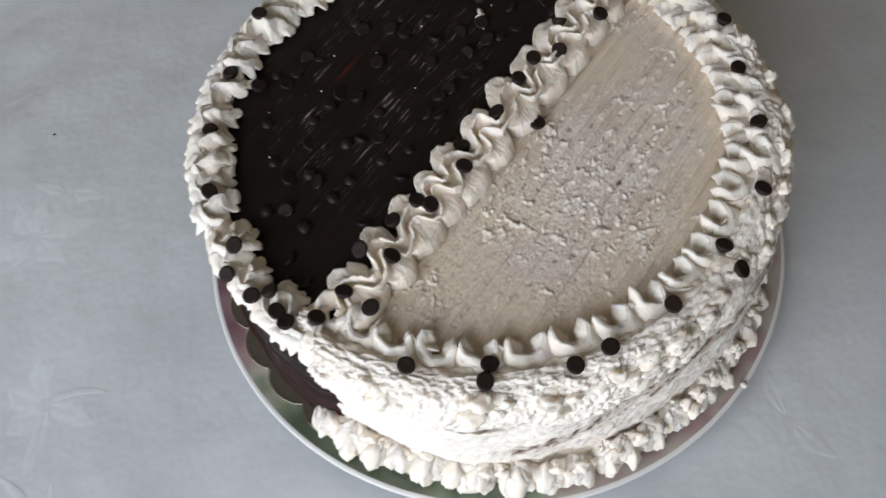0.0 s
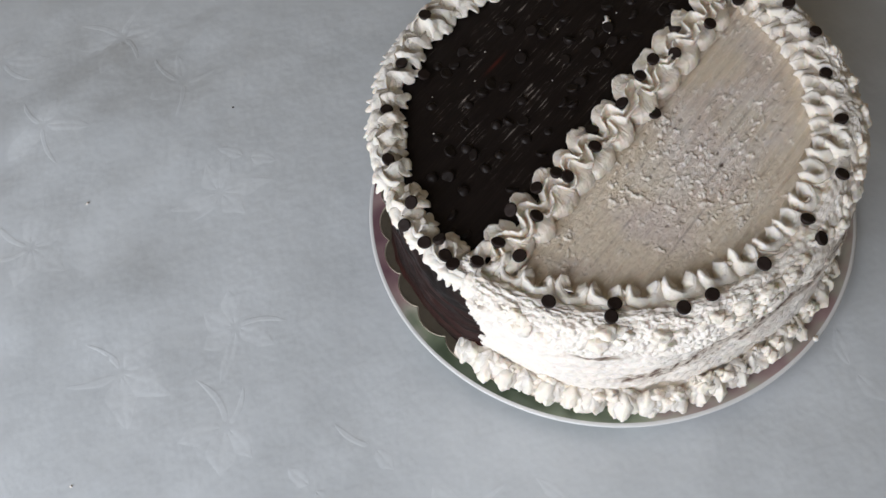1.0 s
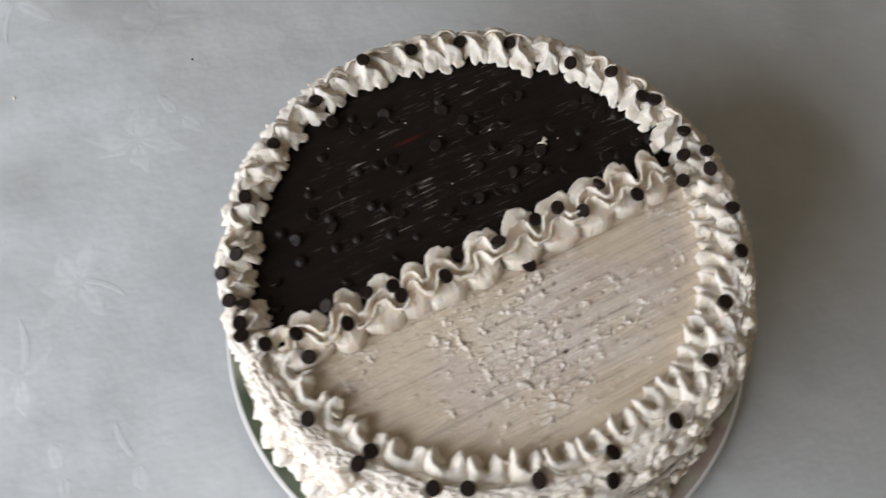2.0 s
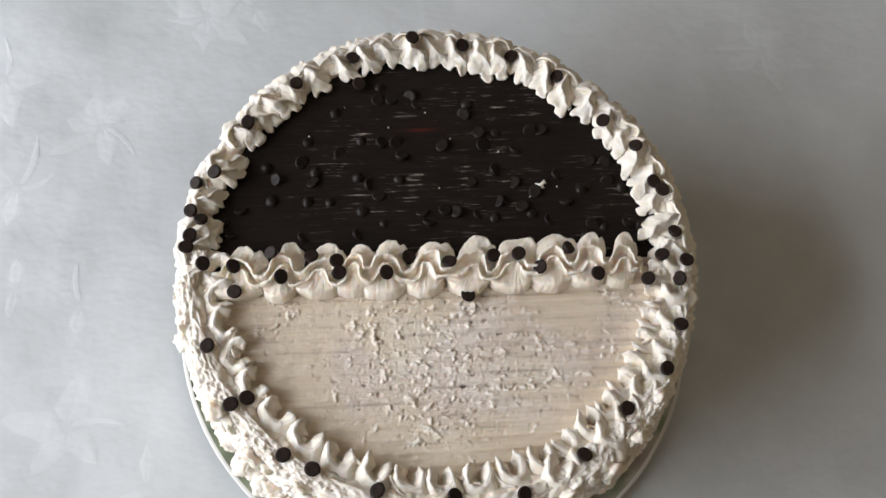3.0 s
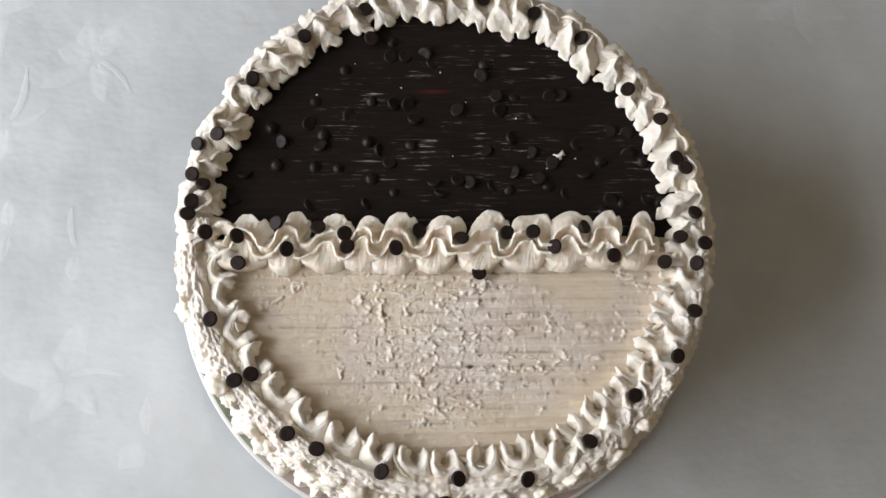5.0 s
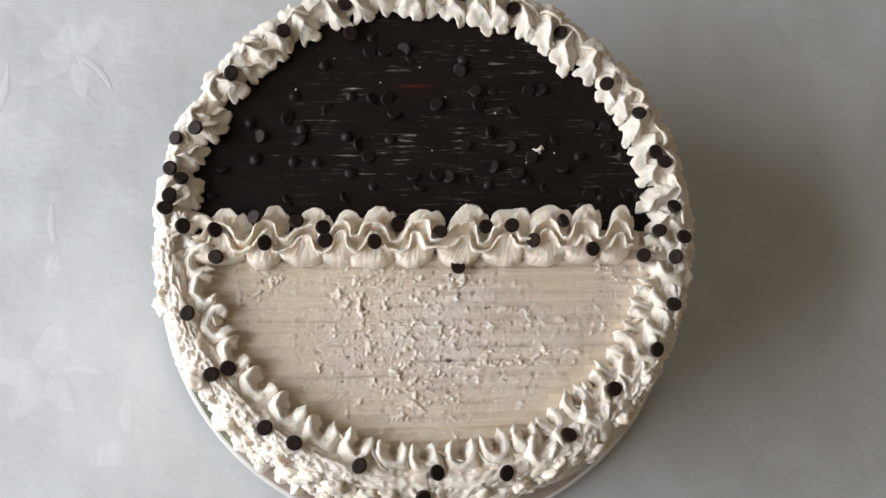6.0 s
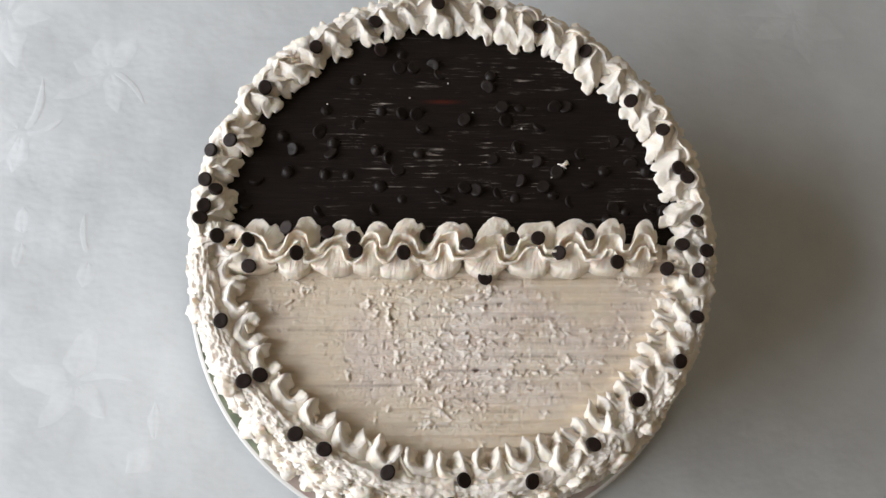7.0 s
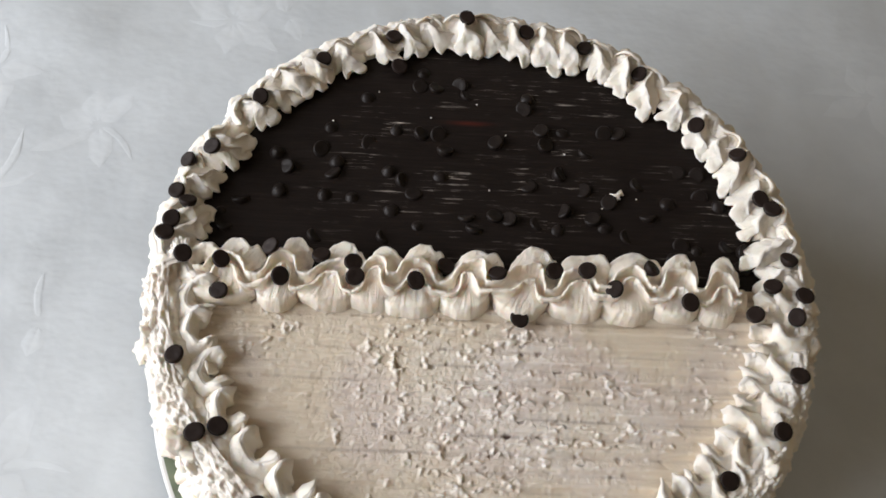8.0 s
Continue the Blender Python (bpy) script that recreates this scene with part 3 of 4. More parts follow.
def cup_of_cream(a, size, depth, tail, radius=0.1062, turn=0.0, lift=0.0):
    """One push on the cream half: a thin-walled cup that opens inwards between two horns, with a fin that runs on to the next."""
    bm = bmesh.new()
    j = lambda q=1.0: rnd.uniform(-q, q)
    k, d, up, seed = size, depth, rnd.uniform(0.88, 1.12) * (0.75 + 0.25 * size), rnd.uniform(0, 90)
    tip = Vector((4.2 * k + j(1.2), 6.8 * d + j(1.4), 4.8 * up + j(1.0)))
    left = Vector((-4.6 * k + j(1.2), 7.2 * d + j(1.4), 6.0 * up + j(1.0)))
    foot = Vector((2.2 * k, 4.6 * d, 0.6))
    lip = [left, (-5.9 * k, 4.6 * d + j(), 8.6 * up + j(0.6)), (-4.6 * k, 0.0, 7.0 * up), (-0.2 + j(), -2.8, 5.8 * up + j(0.5)), (4.2 * k, -1.2, 5.6 * up), (5.6 * k, 3.6 * d + j(), 7.0 * up + j(0.6)), tip]
    sheet(bm, [(-1.6 * k, 4.2 * d, 0.6), (-2.8 * k, 2.0 * d, 0.4), (-2.4 * k, -0.4, 0.2), (0, -1.8, 0), (2.1 * k, -0.5, 0.2), (2.6 * k, 2.2 * d, 0.4), foot], lip, 1.7, seed, 44, 12)
    # its outer wall, spread towards the edge of the cake
    sheet(bm, [(-4.6 * k, 4.2, 0.5), (-7.2 * k, 0.6, 0.5), (-6.8 * k + j(), -5.0, 1.0), (-0.6 + j(2), -9.0 + j(2), 2.0), (0.55 * tail, -7.0 + j(2), 1.6), (0.5 * tail, -2.4, 0.5), (4.8 * k, 3.6, 0.5)], lip, 1.7, seed, 44, 12, 0.75)
    # a fin that runs on to the next cup
    sheet(bm, [foot, (4.4 * k, 2.2 * d, 0.2), (0.7 * tail, 0.2, 0), (1.05 * tail, -1.6, 0)],
          [(5.4 * k, 4.0 * d, 6.6 * up), (6.6 * k, 2.6 * d + j(), 5.8 * up), (0.72 * tail, -0.8 + j(), 5.0 * up), (1.05 * tail, -2.6 + j(), 5.2)], 1.7, rnd.uniform(0, 90), 26, 10, 1.2)
    warp(bm, rnd.uniform(0, 90), 1.1, 0.3, 0.1)
    bm.transform(pose(0, 0, 0, 0, 0, a) @ pose(radius, 0, TOP + lift, 0, 0, 90 + turn + rnd.uniform(-14, 14)))
    return bm


a = -178.0
while a < -3.0:
    near = smooth_step(-150, -20, a)
    gap = (14.0 + 4.0 * smooth_step(-165, -135, a) - 6.0 * near) * rnd.uniform(0.9, 1.1)
    size = (1.16 - 0.1 * smooth_step(-165, -140, a) - 0.32 * near) * rnd.uniform(0.9, 1.1)
    landing.append(part("shell", cup_of_cream(a, size, 1.0 + 0.1 * near + rnd.uniform(-0.12, 0.12), gap), CREAM, rim))
    a += math.degrees(gap * MM / 0.1062)


def skirt_of_cream(a, size):
    """A fold that hangs over the side, its lip torn into short fingers."""
    bm = bmesh.new()
    j = lambda q=1.2: rnd.uniform(-q, q)
    k, drop = size, rnd.uniform(0.7, 1.2)
    sheet(bm, [(7 * k, -0.5, 4.0), (3 * k, -2.0 + j(), 6.0 + j()), (-2 * k, -2.0 + j(), 6.0 + j()), (-7 * k, -0.5, 4.0)],
          [(8 * k, -7.6, -0.5), (6.6 * k + j(0.6), -9.0 * drop, -4.2 * drop), (4.6 * k + j(0.6), -9.2 * drop, -4.4 * drop), (3.0 * k, -8.0, -1.8), (1.6 + j(0.6), -9.6 * drop, -5.2 * drop), (-0.4 + j(0.6), -9.6 * drop, -5.4 * drop), (-1.8 * k, -8.0, -2.0), (-3.4 * k + j(0.6), -9.4 * drop, -4.6 * drop), (-5.4 * k, -9.0 * drop, -4.2 * drop), (-7.4 * k, -7.6, -0.5)], 2.2, rnd.uniform(0, 90), 54, 12, 0.7, 0.6, 0.2, (0.9, 0.8))
    warp(bm, rnd.uniform(0, 90), 1.5, 0.5, 0.12)
    bm.transform(pose(0, 0, 0, 0, 0, a) @ pose(0.1170, 0, TOP, 0, 0, 90 + rnd.uniform(-20, 20)))
    return bm


a = -122.0
while a < -1.0:
    landing.append(part("shell", skirt_of_cream(a, rnd.uniform(0.85, 1.25)), CREAM, rim))
    a += rnd.uniform(4.6, 6.6)
a = -66.0
while a < -1.0:
    landing.append(part("shell", cup_of_cream(a, rnd.uniform(0.85, 1.05), rnd.uniform(0.9, 1.2), 7.5, 0.1155, -30.0, 0.0016), CREAM, rim))
    a += rnd.uniform(6.0, 8.0)


def push_of_cream(a, skew, size, out):
    """One push of the nozzle on the chocolate half: a broad tongue that runs slantwise over the glaze, a thin crest along it, a second lobe below and ragged lobes outside."""
    bm = bmesh.new()
    n = 26

    def ridge(keys, wide, high, sharp, turn=0.0, rough=1.1, sides=22):
        piece = bmesh.new()
        blade(piece, curve_points(keys, n), along(wide, n), along(high, n), rnd.uniform(0, 60), sharp, sides, rough)
        piece.transform(pose(0, 0, 0, 0, 0, turn))
        me = bpy.data.meshes.new("piece")
        piece.to_mesh(me)
        piece.free()
        bm.from_mesh(me)
        bpy.data.meshes.remove(me)

    def fold(base, lip, thick, turn=0.0, flare=1.0, n=34):
        piece = bmesh.new()
        sheet(piece, base, lip, thick, rnd.uniform(0, 90), n, 11, flare, 0.3, 0.2, (0.5, 0.85))
        piece.transform(pose(0, 0, 0, 0, 0, turn))
        me = bpy.data.meshes.new("piece")
        piece.to_mesh(me)
        piece.free()
        bm.from_mesh(me)
        bpy.data.meshes.remove(me)

    # along the push y runs inwards, x back along the rim
    j = lambda q=0.9: rnd.uniform(-q, q)
    k, h, wide = size * rnd.uniform(0.76, 1.2), rnd.uniform(-2.0, 1.2), rnd.uniform(0.8, 1.3)
    crest = [(-2.4 + j(), -6.0, 7.2 + h), (-1.2 + j(), -2.5, 9.4 + h), (0.4 + j(1.3), 1.5, 9.4 + h), (-0.2 + j(1.3), 5.4 * k, 7.4 + h), (-1.4 + j(), 9.4 * k, 4.4)]
    fold(crest, [(3.4, -4.4 + j(), 2.6), (6.0 * wide, -2.4, 1.6), (6.8 * wide, 0.6, 1.3), (4.6 * wide, 2.6 + j(), 2.2), (6.9 * wide, 4.2, 1.3), (6.7 * wide, 7.2 * k, 1.2), (3.9 * wide, 8.4 * k, 2.0), (4.0 * wide, 11.4 * k + j(), 1.2), (1.4, 13.4 * k, 1.2), (-1.0, 12.4 * k, 1.8)], 1.8, skew, 1.7, 54)
    fold(crest, [(-6.0, -6.5, 2.6), (-5.6 * wide, -2.0 + j(), 2.8), (-4.4, 2.0 + j(), 2.2), (-4.8 * wide, 6.0 * k, 1.4), (-2.6, 10.8 * k, 1.2)], 1.8, skew, 1.6)
    ridge([(-1, -6, 0.5), (0, -1, 1.6), (0.4, 4.0, 1.0), (0, 8.0 * k, 0)], [3.0, 3.6, 3.2, 1.2], [2.2, 3.0, 2.0, 0.8], 0.3, skew)
    ridge([(-8, -4.2, 1.0), (-2, -6.0, 2.0), (3, -6.0, 2.0), (9, -4.4, 1.0)], [4.0, 5.0, 5.0, 4.0], [3.2, 3.8, 3.8, 3.2], 0.2, rnd.uniform(-8, 8), 2.0)
    # an outer fold, its lip torn where it hangs over the side
    rise, drop = rnd.uniform(5.2, 8.8), rnd.uniform(0.82, 1.12)
    top = [(8.5, -2.6 + j(), 5.0), (4.5, -5.0 + j(), rise), (-0.5, -5.8 + j(), rise + j()), (-5.5, -3.6 + j(), 5.4)]
    fold(top, [(9.0, -8.8 * out, 0.0), (7.0 + j(), -11.4 * out * drop, -3.4 * drop), (4.6, -10.0 * out, -1.0), (2.2 + j(), -12.4 * out * drop, -4.0 * drop), (-0.6, -10.4 * out, -1.0), (-3.4 + j(), -12.0 * out * drop, -3.8 * drop), (-6.8, -8.8 * out, 0.0)], 2.0, rnd.uniform(-16, 16), 0.75, 40)
    warp(bm, rnd.uniform(0, 90), 1.7, 0.36, 0.11)
    bm.transform(pose(0, 0, 0, 0, 0, a) @ pose(0.1140, 0, TOP, 0, 0, 90))
    return bm


PUSHES = 29
for k in range(PUSHES):
    a = 181.0 - 183.0 * (k + 0.5 + rnd.uniform(-0.26, 0.26)) / PUSHES
    landing.append(part("shell", push_of_cream(a, 46 + rnd.uniform(-20, 20), 0.94 + 0.2 * smooth_step(140, 70, a), 0.92 + 0.30 * smooth_step(165, 80, a)), CREAM, rim))

foot = under_cake("foot_border", bead("foot_border", 0.1235, 0.0075, 0.010, 0.012, 178, 362, 0.0014), CREAM, "ragged piped cream border round the foot")


def foot_shell(a):
    """A squat shell at the foot: blunt, ragged fingers fanned outwards and a torn tuft on top."""
    bm = bmesh.new()
    out, n = rnd.uniform(0.85, 1.15), 15
    for k in range(5):
        turn = -72 + 36 * k + rnd.uniform(-14, 14)
        c, s = math.cos(radians(turn)), math.sin(radians(turn))
        reach = (6.0 + 2.2 * c) * out * rnd.uniform(0.75, 1.22)
        lift = rnd.uniform(-2.0, 2.2)
        blade(bm, curve_points([(0, -1.5, 9.5), (0.35 * reach * s, 0.35 * reach * c, 10.6 + lift), (0.8 * reach * s, 0.8 * reach * c, 7.0 + lift), (reach * s, reach * c, 2.8), (1.08 * reach * s, 1.08 * reach * c, 0.6)], n), along([2.2, 3.8, 4.2, 3.2, 1.2], n), along([2.2, 3.0, 2.8, 2.2, 0.8], n), rnd.uniform(0, 90), 0.55, 14, 2.6)
    for k in range(3):
        x, y = rnd.uniform(-3.5, 3.5), rnd.uniform(-1.0, 3.0)
        blade(bm, curve_points([(x, y - 2, 8), (x + rnd.uniform(-1, 1), y, 12.0), (x + rnd.uniform(-2, 2), y + 2.4, 12.6 + rnd.uniform(-1, 1.5))], n), along([1.8, 1.9, 0.3], n), along([2.0, 1.9, 0.3], n), rnd.uniform(0, 90), 0.55, 12, 2.6)
    warp(bm, rnd.uniform(0, 90), 1.8, 1.0, 0.35)
    wide = 0.1245 + 0.0055 * smooth_step(-165, -128, a) + rnd.uniform(-0.001, 0.001)
    bm.transform(pose(0, 0, 0, 0, 0, a) @ pose(wide, 0, 0.0108, 0, 0, -90))
    return bm


for k in range(33):
    part("shell", foot_shell(-180.5 + 181.0 * (k + 0.5 + rnd.uniform(-0.3, 0.3)) / 33), CREAM, foot)


def ball_shape():
    ball = bmesh.new()
    bmesh.ops.create_icosphere(ball, subdivisions=3, radius=1.0)
    shape = [v.co.copy() for v in ball.verts], [[v.index for v in f.verts] for f in ball.faces]
    ball.free()
    return shape


BALL = ball_shape()
dice = random.Random(31)


def torn_lump(deg, r, z, size):
    """One torn lump of cream on the side, at an angle round the cake, a radius and a height."""
    shift = Vector((dice.uniform(0, 400), dice.uniform(0, 400), 0))
    turn = pose(r * math.cos(radians(deg)), r * math.sin(radians(deg)), z, dice.uniform(-30, 30), dice.uniform(-30, 30), deg)
    verts = []
    for c in BALL[0]:
        q = 1 + 0.6 * noise.noise(c * 1.1 + shift) + 0.6 * (0.3 - abs(noise.noise(c * 2.3 + shift))) + 0.22 * noise.noise(c * 5.0 + shift) + 0.14 * noise.noise(c * 10.0 + shift)
        verts.append(turn @ Vector((0.75 * c.x * q * size, 1.15 * c.y * q * size, 0.95 * c.z * q * size)))
    me = bpy.data.meshes.new("lump")
    me.from_pydata(verts, [], BALL[1])
    me.polygons.foreach_set("use_smooth", [True] * len(me.polygons))
    me.materials.append(CREAM)
    return me


for k in range(130):
    deg = dice.uniform(-118, -22) if k < 90 else dice.uniform(-166, -110)
    z = dice.uniform(0.081, 0.095) if deg > -122 else dice.uniform(0.079, 0.094)
    r = 0.1235 + dice.uniform(0.0, 0.0035) - 0.004 * smooth_step(-45, -15, deg) - 0.25 * max(0.0, z - 0.088)
    landing.append(part("lump", torn_lump(deg, r, z, dice.uniform(0.0022, 0.0046)), CREAM, rim))
for k in range(130):
    deg = dice.uniform(-176, -4)
    r = 0.1235 + 0.0075 * smooth_step(-160, -124, deg) + dice.uniform(-0.002, 0.0055)
    part("lump", torn_lump(deg, r, dice.uniform(0.0155, 0.0255), dice.uniform(0.0018, 0.0038)), CREAM, foot)


# where the ruffle turns, mm across the cake: towards the cream and towards the chocolate by turns
TURNS = [-106, -95, -85, -73, -68, -55, -49, -40, -36, -25.5, -16, -5, 2, 16.5, 22, 36, 42.5, 54, 63, 71.5, 79, 88, 94, 103]


def ruffle_waves():
    """A ribbon with two thin standing crests laid in bends, one mesh a bend; from each a scalloped petal fans out over the cream and another over the glaze."""
    dice = random.Random(14)
    waves, per = 11, 90
    swing = [4.4 * dice.uniform(0.5, 1.35) for _ in TURNS]
    tall = [dice.uniform(0.82, 1.14) for _ in range(waves + 1)]

    def centre(th):
        g = max(0.0, th / math.pi + 0.5)
        k = min(int(g), len(TURNS) - 2)
        f = g - k
        s = f * f * (3 - 2 * f)
        amp = swing[k] * (1 - s) + swing[k + 1] * s
        return TURNS[k] * (1 - f) + TURNS[k + 1] * f - 0.6 * math.sin(2 * th), -7.6 + amp * (math.sin(th) + 0.05 * math.sin(3 * th)) + 1.2 * noise.noise((th * 0.21, 7.7, 0))

    meshes = []
    for w in range(waves):
        down, up, after = TURNS[2 * w], TURNS[2 * w + 1], TURNS[2 * w + 2]
        span = after - down
        low_x, low_rx, low_ry, low_y = 0.5 * (up + 0.5 * (down + after)) - 1.0 + dice.uniform(-0.8, 0.8), 0.54 * span * dice.uniform(0.85, 1.2), dice.uniform(4.8, 7.6), -13.6 + dice.uniform(-0.8, 0.9)
        top_x, top_rx, top_ry, top_y = up + 3.0 + dice.uniform(-1, 1), 0.48 * span * dice.uniform(0.75, 1.15), dice.uniform(5.6, 9.8), 0.0 + dice.uniform(-1.0, 1.0)
        notch, deep = dice.uniform(0.58, 0.78), dice.uniform(0.15, 0.5)
        rings = []
        for i in range(per + 1):
            f = i / per
            th = -math.pi / 2 + 2 * math.pi * (w + f)
            x, y = centre(th)
            xa, ya = centre(th - 0.06)
            xb, yb = centre(th + 0.06)
            d = math.hypot(xb - xa, yb - ya)
            nx = -(yb - ya) / d * 0.55
            blend = f * f * (3 - 2 * f)
            hc = 9.5 * (tall[w] * (1 - blend) + tall[w + 1] * blend) + 0.5 * noise.noise((th * 1.3, 3.3, 0)) + 0.22 * noise.noise((th * 5, 9.3, 0))
            gap = 2.4 + 1.5 * noise.noise((th * 0.55, 4.4, 0))
            lo, hi = (x - gap * nx, y - gap), (x + gap * nx, y + gap)
            turn = -0.25 + (math.pi + 0.5) * f
            c, sn = math.cos(turn), math.sin(turn)
            wav = 1 + 0.05 * noise.noise((f * 6, w * 3.1, 0)) + 0.03 * noise.noise((f * 22, w * 3.1, 0))
            lx, ly = low_x - low_rx * c * wav, low_y - low_ry * sn * wav
            lift = 1 - deep * math.exp(-((f - notch) / 0.06) ** 2)
            tx, ty = top_x - top_rx * c * wav, top_y + top_ry * sn * wav * lift
            stripe = 0.05 * math.sin(f * 110 + 5 * noise.noise((th, 0, 0))) + 0.16 * noise.noise((th * 16, 2.2, 0))
            belly = 4.8 + 1.0 * max(0.0, sn)
            ring = []
            for k in range(13):                   # petal on the cream, from its edge up to the crest
                t = k / 12
                dome = 0.6 + belly * (1 - (1 - min(1.0, 4.5 * t)) ** 3)
                h = t ** 0.9
                ring.append((lx + (lo[0] - 0.5 * nx - lx) * h, ly + (lo[1] - 0.7 - ly) * h, dome + (hc - 1.2 - belly) * smooth_step(0.5, 1.0, t) ** 1.4 + stripe * math.sin(math.pi * min(1.0, t + 0.15))))
            ring += [(lo[0] - 0.5 * nx, lo[1] - 0.65, hc - 0.5), (lo[0] - 0.1 * nx, lo[1] - 0.2, hc), (lo[0] + 0.4 * nx, lo[1] + 0.45, hc - 0.1), (lo[0] + 0.75 * nx, lo[1] + 0.8, hc - 1.2)]
            for t in (0.15, 0.35, 0.6, 0.85):     # the channel between the crests
                ring.append((lo[0] + (hi[0] - lo[0]) * t, lo[1] + 0.8 + (hi[1] - lo[1] - 1.6) * t, hc - 1.2 - 3.0 * math.sin(math.pi * t) ** 0.8))
            ring += [(hi[0] - 0.75 * nx, hi[1] - 0.8, hc - 1.0), (hi[0] - 0.4 * nx, hi[1] - 0.45, hc + 0.1), (hi[0] + 0.1 * nx, hi[1] + 0.2, hc + 0.3), (hi[0] + 0.5 * nx, hi[1] + 0.65, hc - 0.2)]
            stand = 3.6 * max(0.0, sn)
            for k in range(12):                   # petal on the glaze, cupped upwards
                t = k / 11
                ring.append((hi[0] + 0.5 * nx + (tx - hi[0] - 0.5 * nx) * t, hi[1] + 0.7 + (ty - hi[1] - 0.7) * t ** 0.95, 1.6 + stand * t ** 1.3 + (hc - 2.2) * (1 - t) ** 2.2 + stripe * math.sin(math.pi * t)))
            ring += [(tx, ty - 0.5, 0.6 + 0.85 * stand), (0.5 * (tx + x), 0.5 * (ty + y), -0.4), (x, y, -1.2), (lx + 0.2, ly + 0.9, -0.3), (lx, ly + 0.15, 0.2)]
            row = []
            for px, py, pz in ring:
                g = 0.28 * noise.noise((px * 0.5, py * 0.5, pz * 0.5)) + 0.12 * noise.noise((px * 1.7, py * 1.7, pz * 1.7))
                pull = 1.4 * noise.noise_vector((px / 9, py / 9, pz / 9)) + 0.28 * noise.noise_vector((px / 3, py / 3, pz / 3 + 5))
                if pz > hc - 1.5:
                    pull += 0.3 * noise.noise_vector((px / 1.3, py / 1.3, pz / 1.3))
                row.append(((px + pull.x) * MM, (py + 0.6 * g + pull.y) * MM, (pz + g + 0.7 * pull.z) * MM))
            rings.append(row)
        meshes.append(surface("ruffle", rings, CREAM, True))
    return meshes


def build_divider():
    n = 120
    bm = bmesh.new()
    blade(bm, [(-100 + 198.0 * i / (n - 1), -8.0, 1.0) for i in range(n)], [4.6] * n, [4.0] * n, 5.0, 0.5)
    divider = under_cake("divider_border", bm, CREAM, "wavy ruffle of whipped cream across the top")
    divider.matrix_local = inverse @ Matrix.Translation((0, 0, TOP))
    landing.append(divider)
    for me in ruffle_waves():
        landing.append(part("ruffle", me, CREAM, divider))


build_divider()


# ---- chocolate chips ----
def chip_mesh(name, seed, material, radius=3.45):
    """A small drop pressed flat: a flat, faintly dished base and a blunt point."""
    rnd = random.Random(seed)
    profile = [(0.0, 1.55), (1.6, 1.6), (2.7, 1.7), (3.2, 1.6), (3.45, 1.1), (3.3, 0.3), (2.7, -0.9), (1.7, -1.9), (0.7, -2.5), (0.0, -2.6)]
    rows = []
    ex = rnd.uniform(0.93, 1.07)
    for r, z in profile:
        rows.append([(r * ex * radius / 3.45 * MM * math.cos(2 * math.pi * k / 18), r / ex * radius / 3.45 * MM * math.sin(2 * math.pi * k / 18), (z + 0.12 * noise.noise((r, k * 0.4, seed))) * MM) for k in range(18)])
    return surface(name, rows, material, True)


bpy.context.view_layer.update()


def solid_tree(objects):
    verts, faces = [], []
    for ob in objects:
        base = len(verts)
        m = ob.matrix_world
        verts.extend(m @ v.co for v in ob.data.vertices)
        faces.extend([base + i for i in p.vertices] for p in ob.data.polygons)
    return BVHTree.FromPolygons(verts, faces)


cream_tree = solid_tree(landing)
loose = [chip_mesh("chocolate_chip", s, CHIP) for s in range(5)]
coated = [chip_mesh("coated_chip", 30 + s, COATED) for s in range(5)]


def rest(x, y, tilt, fallback):
    """A pose at which a chip lies on the cream, bedded a little into it."""
    down = Vector((0, 0, -1))
    ring = [(0.0, 0.0)] + [(q * math.cos(k * math.pi / 8), q * math.sin(k * math.pi / 8)) for q in (0.0011, 0.0022, 0.0032) for k in range(16)]
    found = [cream_tree.ray_cast(Vector((x + dx, y + dy, 0.2)), down) for dx, dy in ring]
    found = [(h[0], h[1] if h[1].z > 0 else -h[1]) for h in found if h[0] is not None and h[0].z > TOP - 0.012]
    if not found:
        found = [(Vector((x, y, fallback)), Vector((0, 0, 1)))]
    heights = [p.z for p, _ in found]
    normal = sum((q for _, q in found), Vector())
    place = Vector((x, y, 0.2 * heights[0] + 0.8 * max(heights)))
    lean = (normal.normalized() * tilt + Vector((0, 0, 1)) * (1 - tilt)).normalized()
    turn = lean.to_track_quat("Z", "Y").to_matrix().to_4x4()
    return Matrix.Translation(place - lean * 0.0003) @ turn @ pose(0, 0, 0, rnd.uniform(-16, 16), rnd.uniform(-16, 16), rnd.uniform(0, 360))


def chip(m, mesh, label, group):
    ob = new("chocolate_chip", mesh)
    ob.matrix_world = m
    return tagged(ob, label, "chocolate chip", group)


# angle in degrees and radius in mm round the rim
RIM_CHIPS = [(94, 116), (81, 115), (68, 115), (55, 115), (38, 110), (27, 113), (17, 113), (14, 115), (3, 115), (-3, 107), (-4, 119), (-9, 115), (-10, 100), (-20, 118), (-31, 118), (-44, 112), (-59, 114),
             (-75, 117), (-90, 112), (-107, 113), (-122, 115), (-129, 117), (-144, 111), (-145, 118), (-159, 115), (-179, 111), (174, 118), (170, 114), (168, 120), (158, 114), (142, 116), (126, 115), (110, 114), (111, 101), (161, 122), (177, 119), (-93, 122)]
for angle, r in RIM_CHIPS:
    x, y = r * MM * math.cos(radians(angle)), r * MM * math.sin(radians(angle))
    chip(rest(x, y, 0.75, 0.098), loose[rnd.randrange(5)], "small dark chocolate chip on the piped cream rim", "chips on the rim")
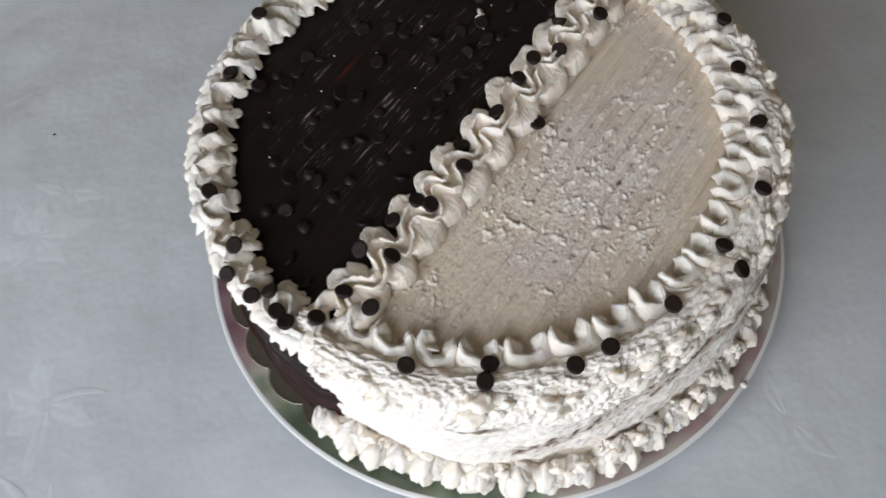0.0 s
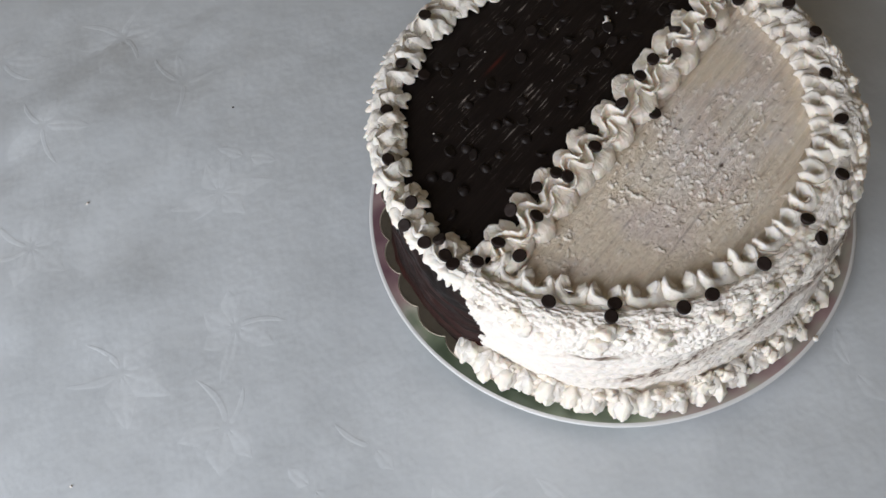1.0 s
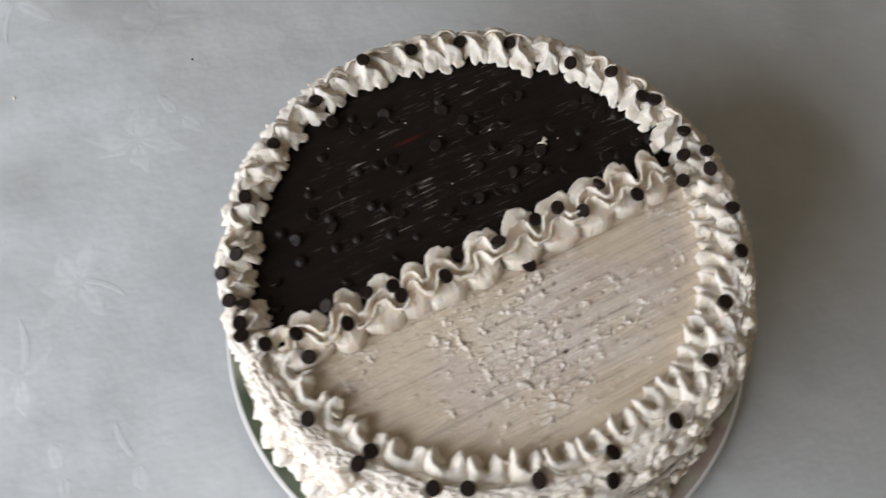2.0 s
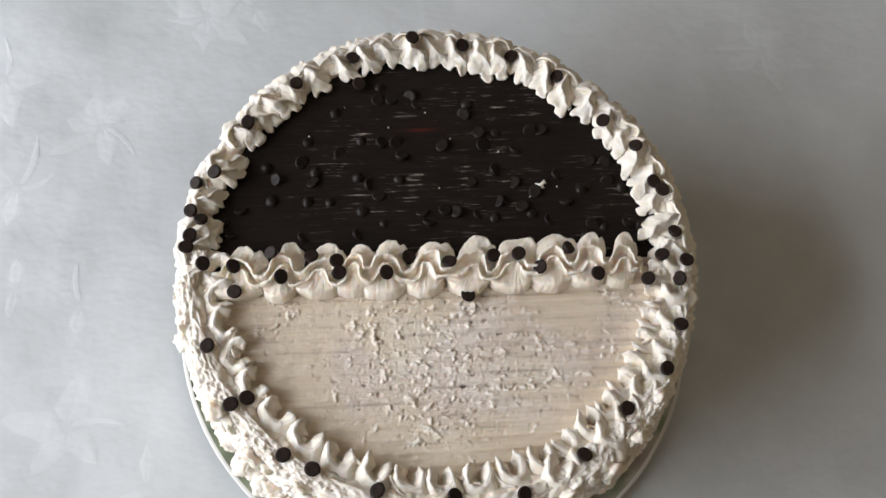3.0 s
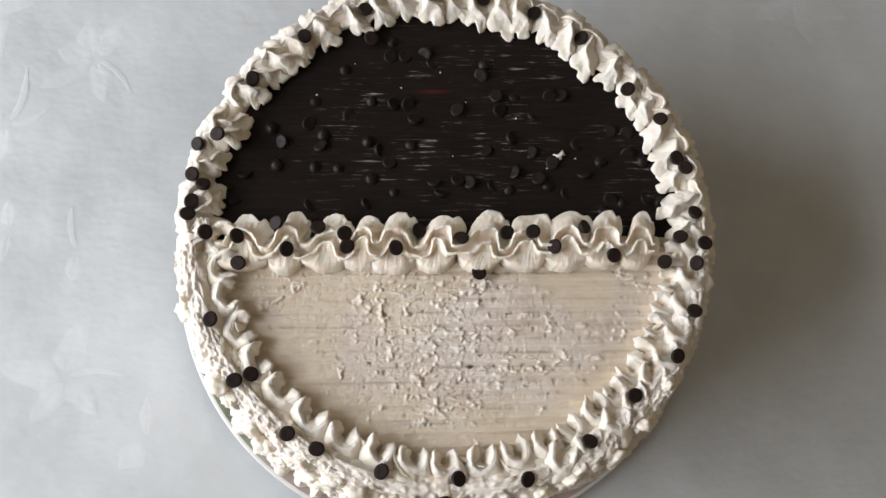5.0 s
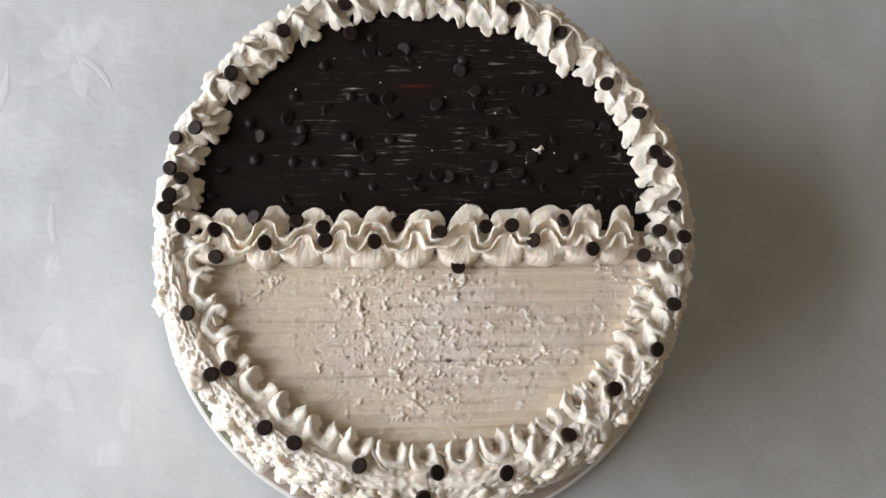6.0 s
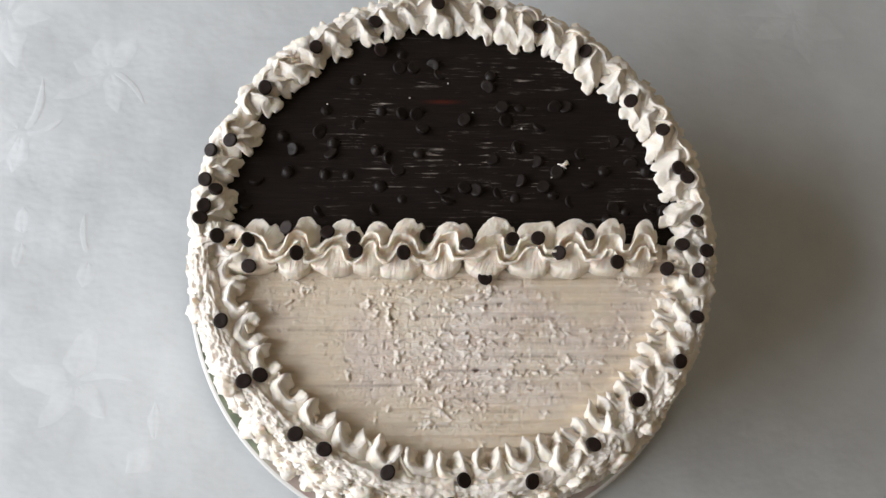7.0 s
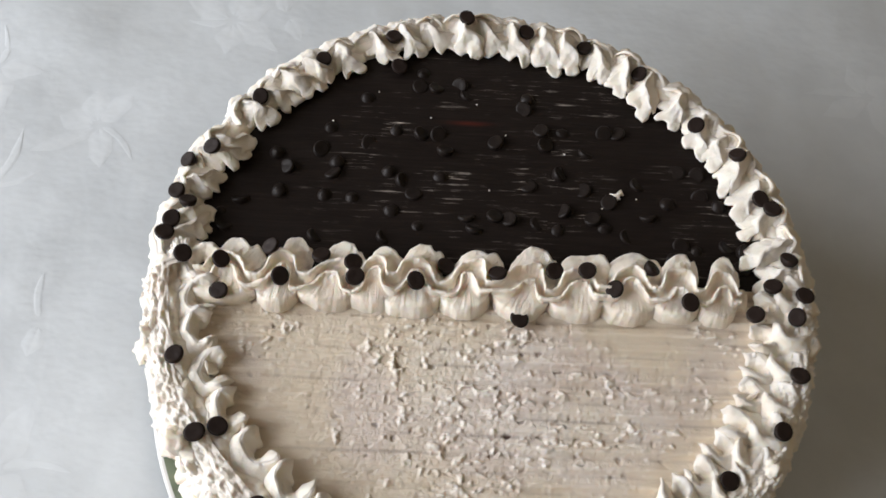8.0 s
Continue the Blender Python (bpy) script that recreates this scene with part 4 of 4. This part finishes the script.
RUFFLE_CHIPS = [(-96, -16), (-97, -4), (-75, -10), (-79, 2), (-61, 0), (-49, -3), (-48, -9), (-26, -10), (-15, -1), (4, -6), (25, -3), (37, -3), (47, -10), (61, -1), (74, -14)]
for x, y in RUFFLE_CHIPS:
    chip(rest(x * MM, y * MM, 0.65, 0.1), loose[rnd.randrange(5)], "small dark chocolate chip on the cream ruffle", "chips on the ruffle")
chip(pose(0.0122, -0.0205, TOP + 0.0032, 14, -8, 40), loose[1], "small dark chocolate chip lying on the spread cream", "chips on the ruffle")

# under the glaze, mm
GLAZE_FAR = [(-63, 63), (-36, 64), (-47, 56), (-26, 62), (-19, 62), (-66, 52), (-16, 54), (-26, 93), (-27, 86), (-20, 86), (-10, 88), (-7, 83), (-49, 79), (42, 56), (50, 67), (56, 67), (32, 66), (24, 66), (19, 82), (25, 59), (17, 77), (5, 59)]
GLAZE_NEAR = [(-59, 47), (-60, 41), (-78, 43), (-83, 49), (-38, 43), (-33, 39), (-17, 41), (-80, 31), (-63, 31), (-52, 30), (-37, 25), (-28, 33), (-26, 18), (-39, 13), (-102, 21), (-95, 27), (-100, 15), (-65, 12), (-7, 23), (-4, 18), (4, 24), (10, 23), (29, 20), (21, 22)]
GLAZE_SIDE = [(18, 39), (40, 38), (50, 33), (43, 25), (47, 21), (32, 28), (30, 45), (62, 42), (73, 33), (79, 49), (87, 48), (87, 38), (94, 34), (65, 27), (56, 18), (77, 15), (83, 13), (95, 15), (101, 13), (93, 1), (100, 6), (74, 9)]
for x, y in GLAZE_FAR + GLAZE_NEAR + GLAZE_SIDE:
    m = pose(x * MM, y * MM, TOP + rnd.uniform(-0.0021, -0.0007), rnd.uniform(-34, 34) + rnd.choice((0, 0, 180)), rnd.uniform(-42, 30), rnd.uniform(0, 360))
    chip(m, coated[rnd.randrange(5)], "chocolate chip half sunk in the dark glaze", "chips in the glaze")


def build_fleck():
    bm = bmesh.new()
    blade(bm, [(-3.0, 1.5, 0.8), (-1.5, 0.2, 1.3), (0.2, 0.8, 1.1), (1.4, 2.2, 1.4), (2.6, 1.2, 0.7)], [0.5, 1.2, 0.9, 1.1, 0.4], [0.5, 1.2, 0.9, 1.2, 0.5], 2.0, 0.4)
    blade(bm, [(-0.6, -1.4, 0.6), (0.3, 0.0, 1.1), (1.2, -1.0, 0.9)], [0.4, 1.0, 0.4], [0.4, 1.0, 0.5], 4.0, 0.4)
    ob = new("cream_fleck", mesh_of("cream_fleck", bm, CREAM))
    ob.location = (0.0534, 0.0354, TOP - 0.0008)
    tagged(ob, "small white fleck of cream on the chocolate glaze", "cream fleck")


build_fleck()


def crumb(x, y, z, size, material, label):
    bm = bmesh.new()
    bmesh.ops.create_icosphere(bm, subdivisions=2, radius=size)
    for v in bm.verts:
        v.co *= 1 + 0.5 * noise.noise(v.co / size * 1.2 + Vector((x * 90, y * 90, 0)))
        v.co.z *= 0.6
    ob = new("crumb", mesh_of("crumb", bm, material))
    ob.location = (x, y, z + 0.45 * size)
    tagged(ob, label, "crumb", "crumbs round the cake")


crumb(-0.1926, 0.2635, cloth_height(-0.1926, 0.2635), 0.0009, CREAM, "tiny white crumb lying on the tablecloth")
crumb(-0.317, 0.1275, cloth_height(-0.317, 0.1275), 0.0008, CREAM, "tiny white crumb lying on the tablecloth")
crumb(-0.0812, 0.2399, cloth_height(-0.0812, 0.2399), 0.0007, CHIP, "tiny dark crumb lying on the tablecloth")
crumb(-0.0062, -0.1455, 0.0098, 0.0016, CREAM, "small white crumb of cream on the plate's rim")
crumb(-0.1255, -0.0346, 0.0070, 0.0011, CREAM, "tiny white crumb of cream on the plate")

for x, y in ((-62, 66), (-44, 82), (-22, 70), (-3, 78), (9, 63), (33, 55), (47, 30), (61, 35), (2, 36)):
    crumb(x * MM, y * MM, TOP - 0.0002, rnd.uniform(0.0003, 0.0005), CREAM, "tiny white speck of cream on the dark glaze")
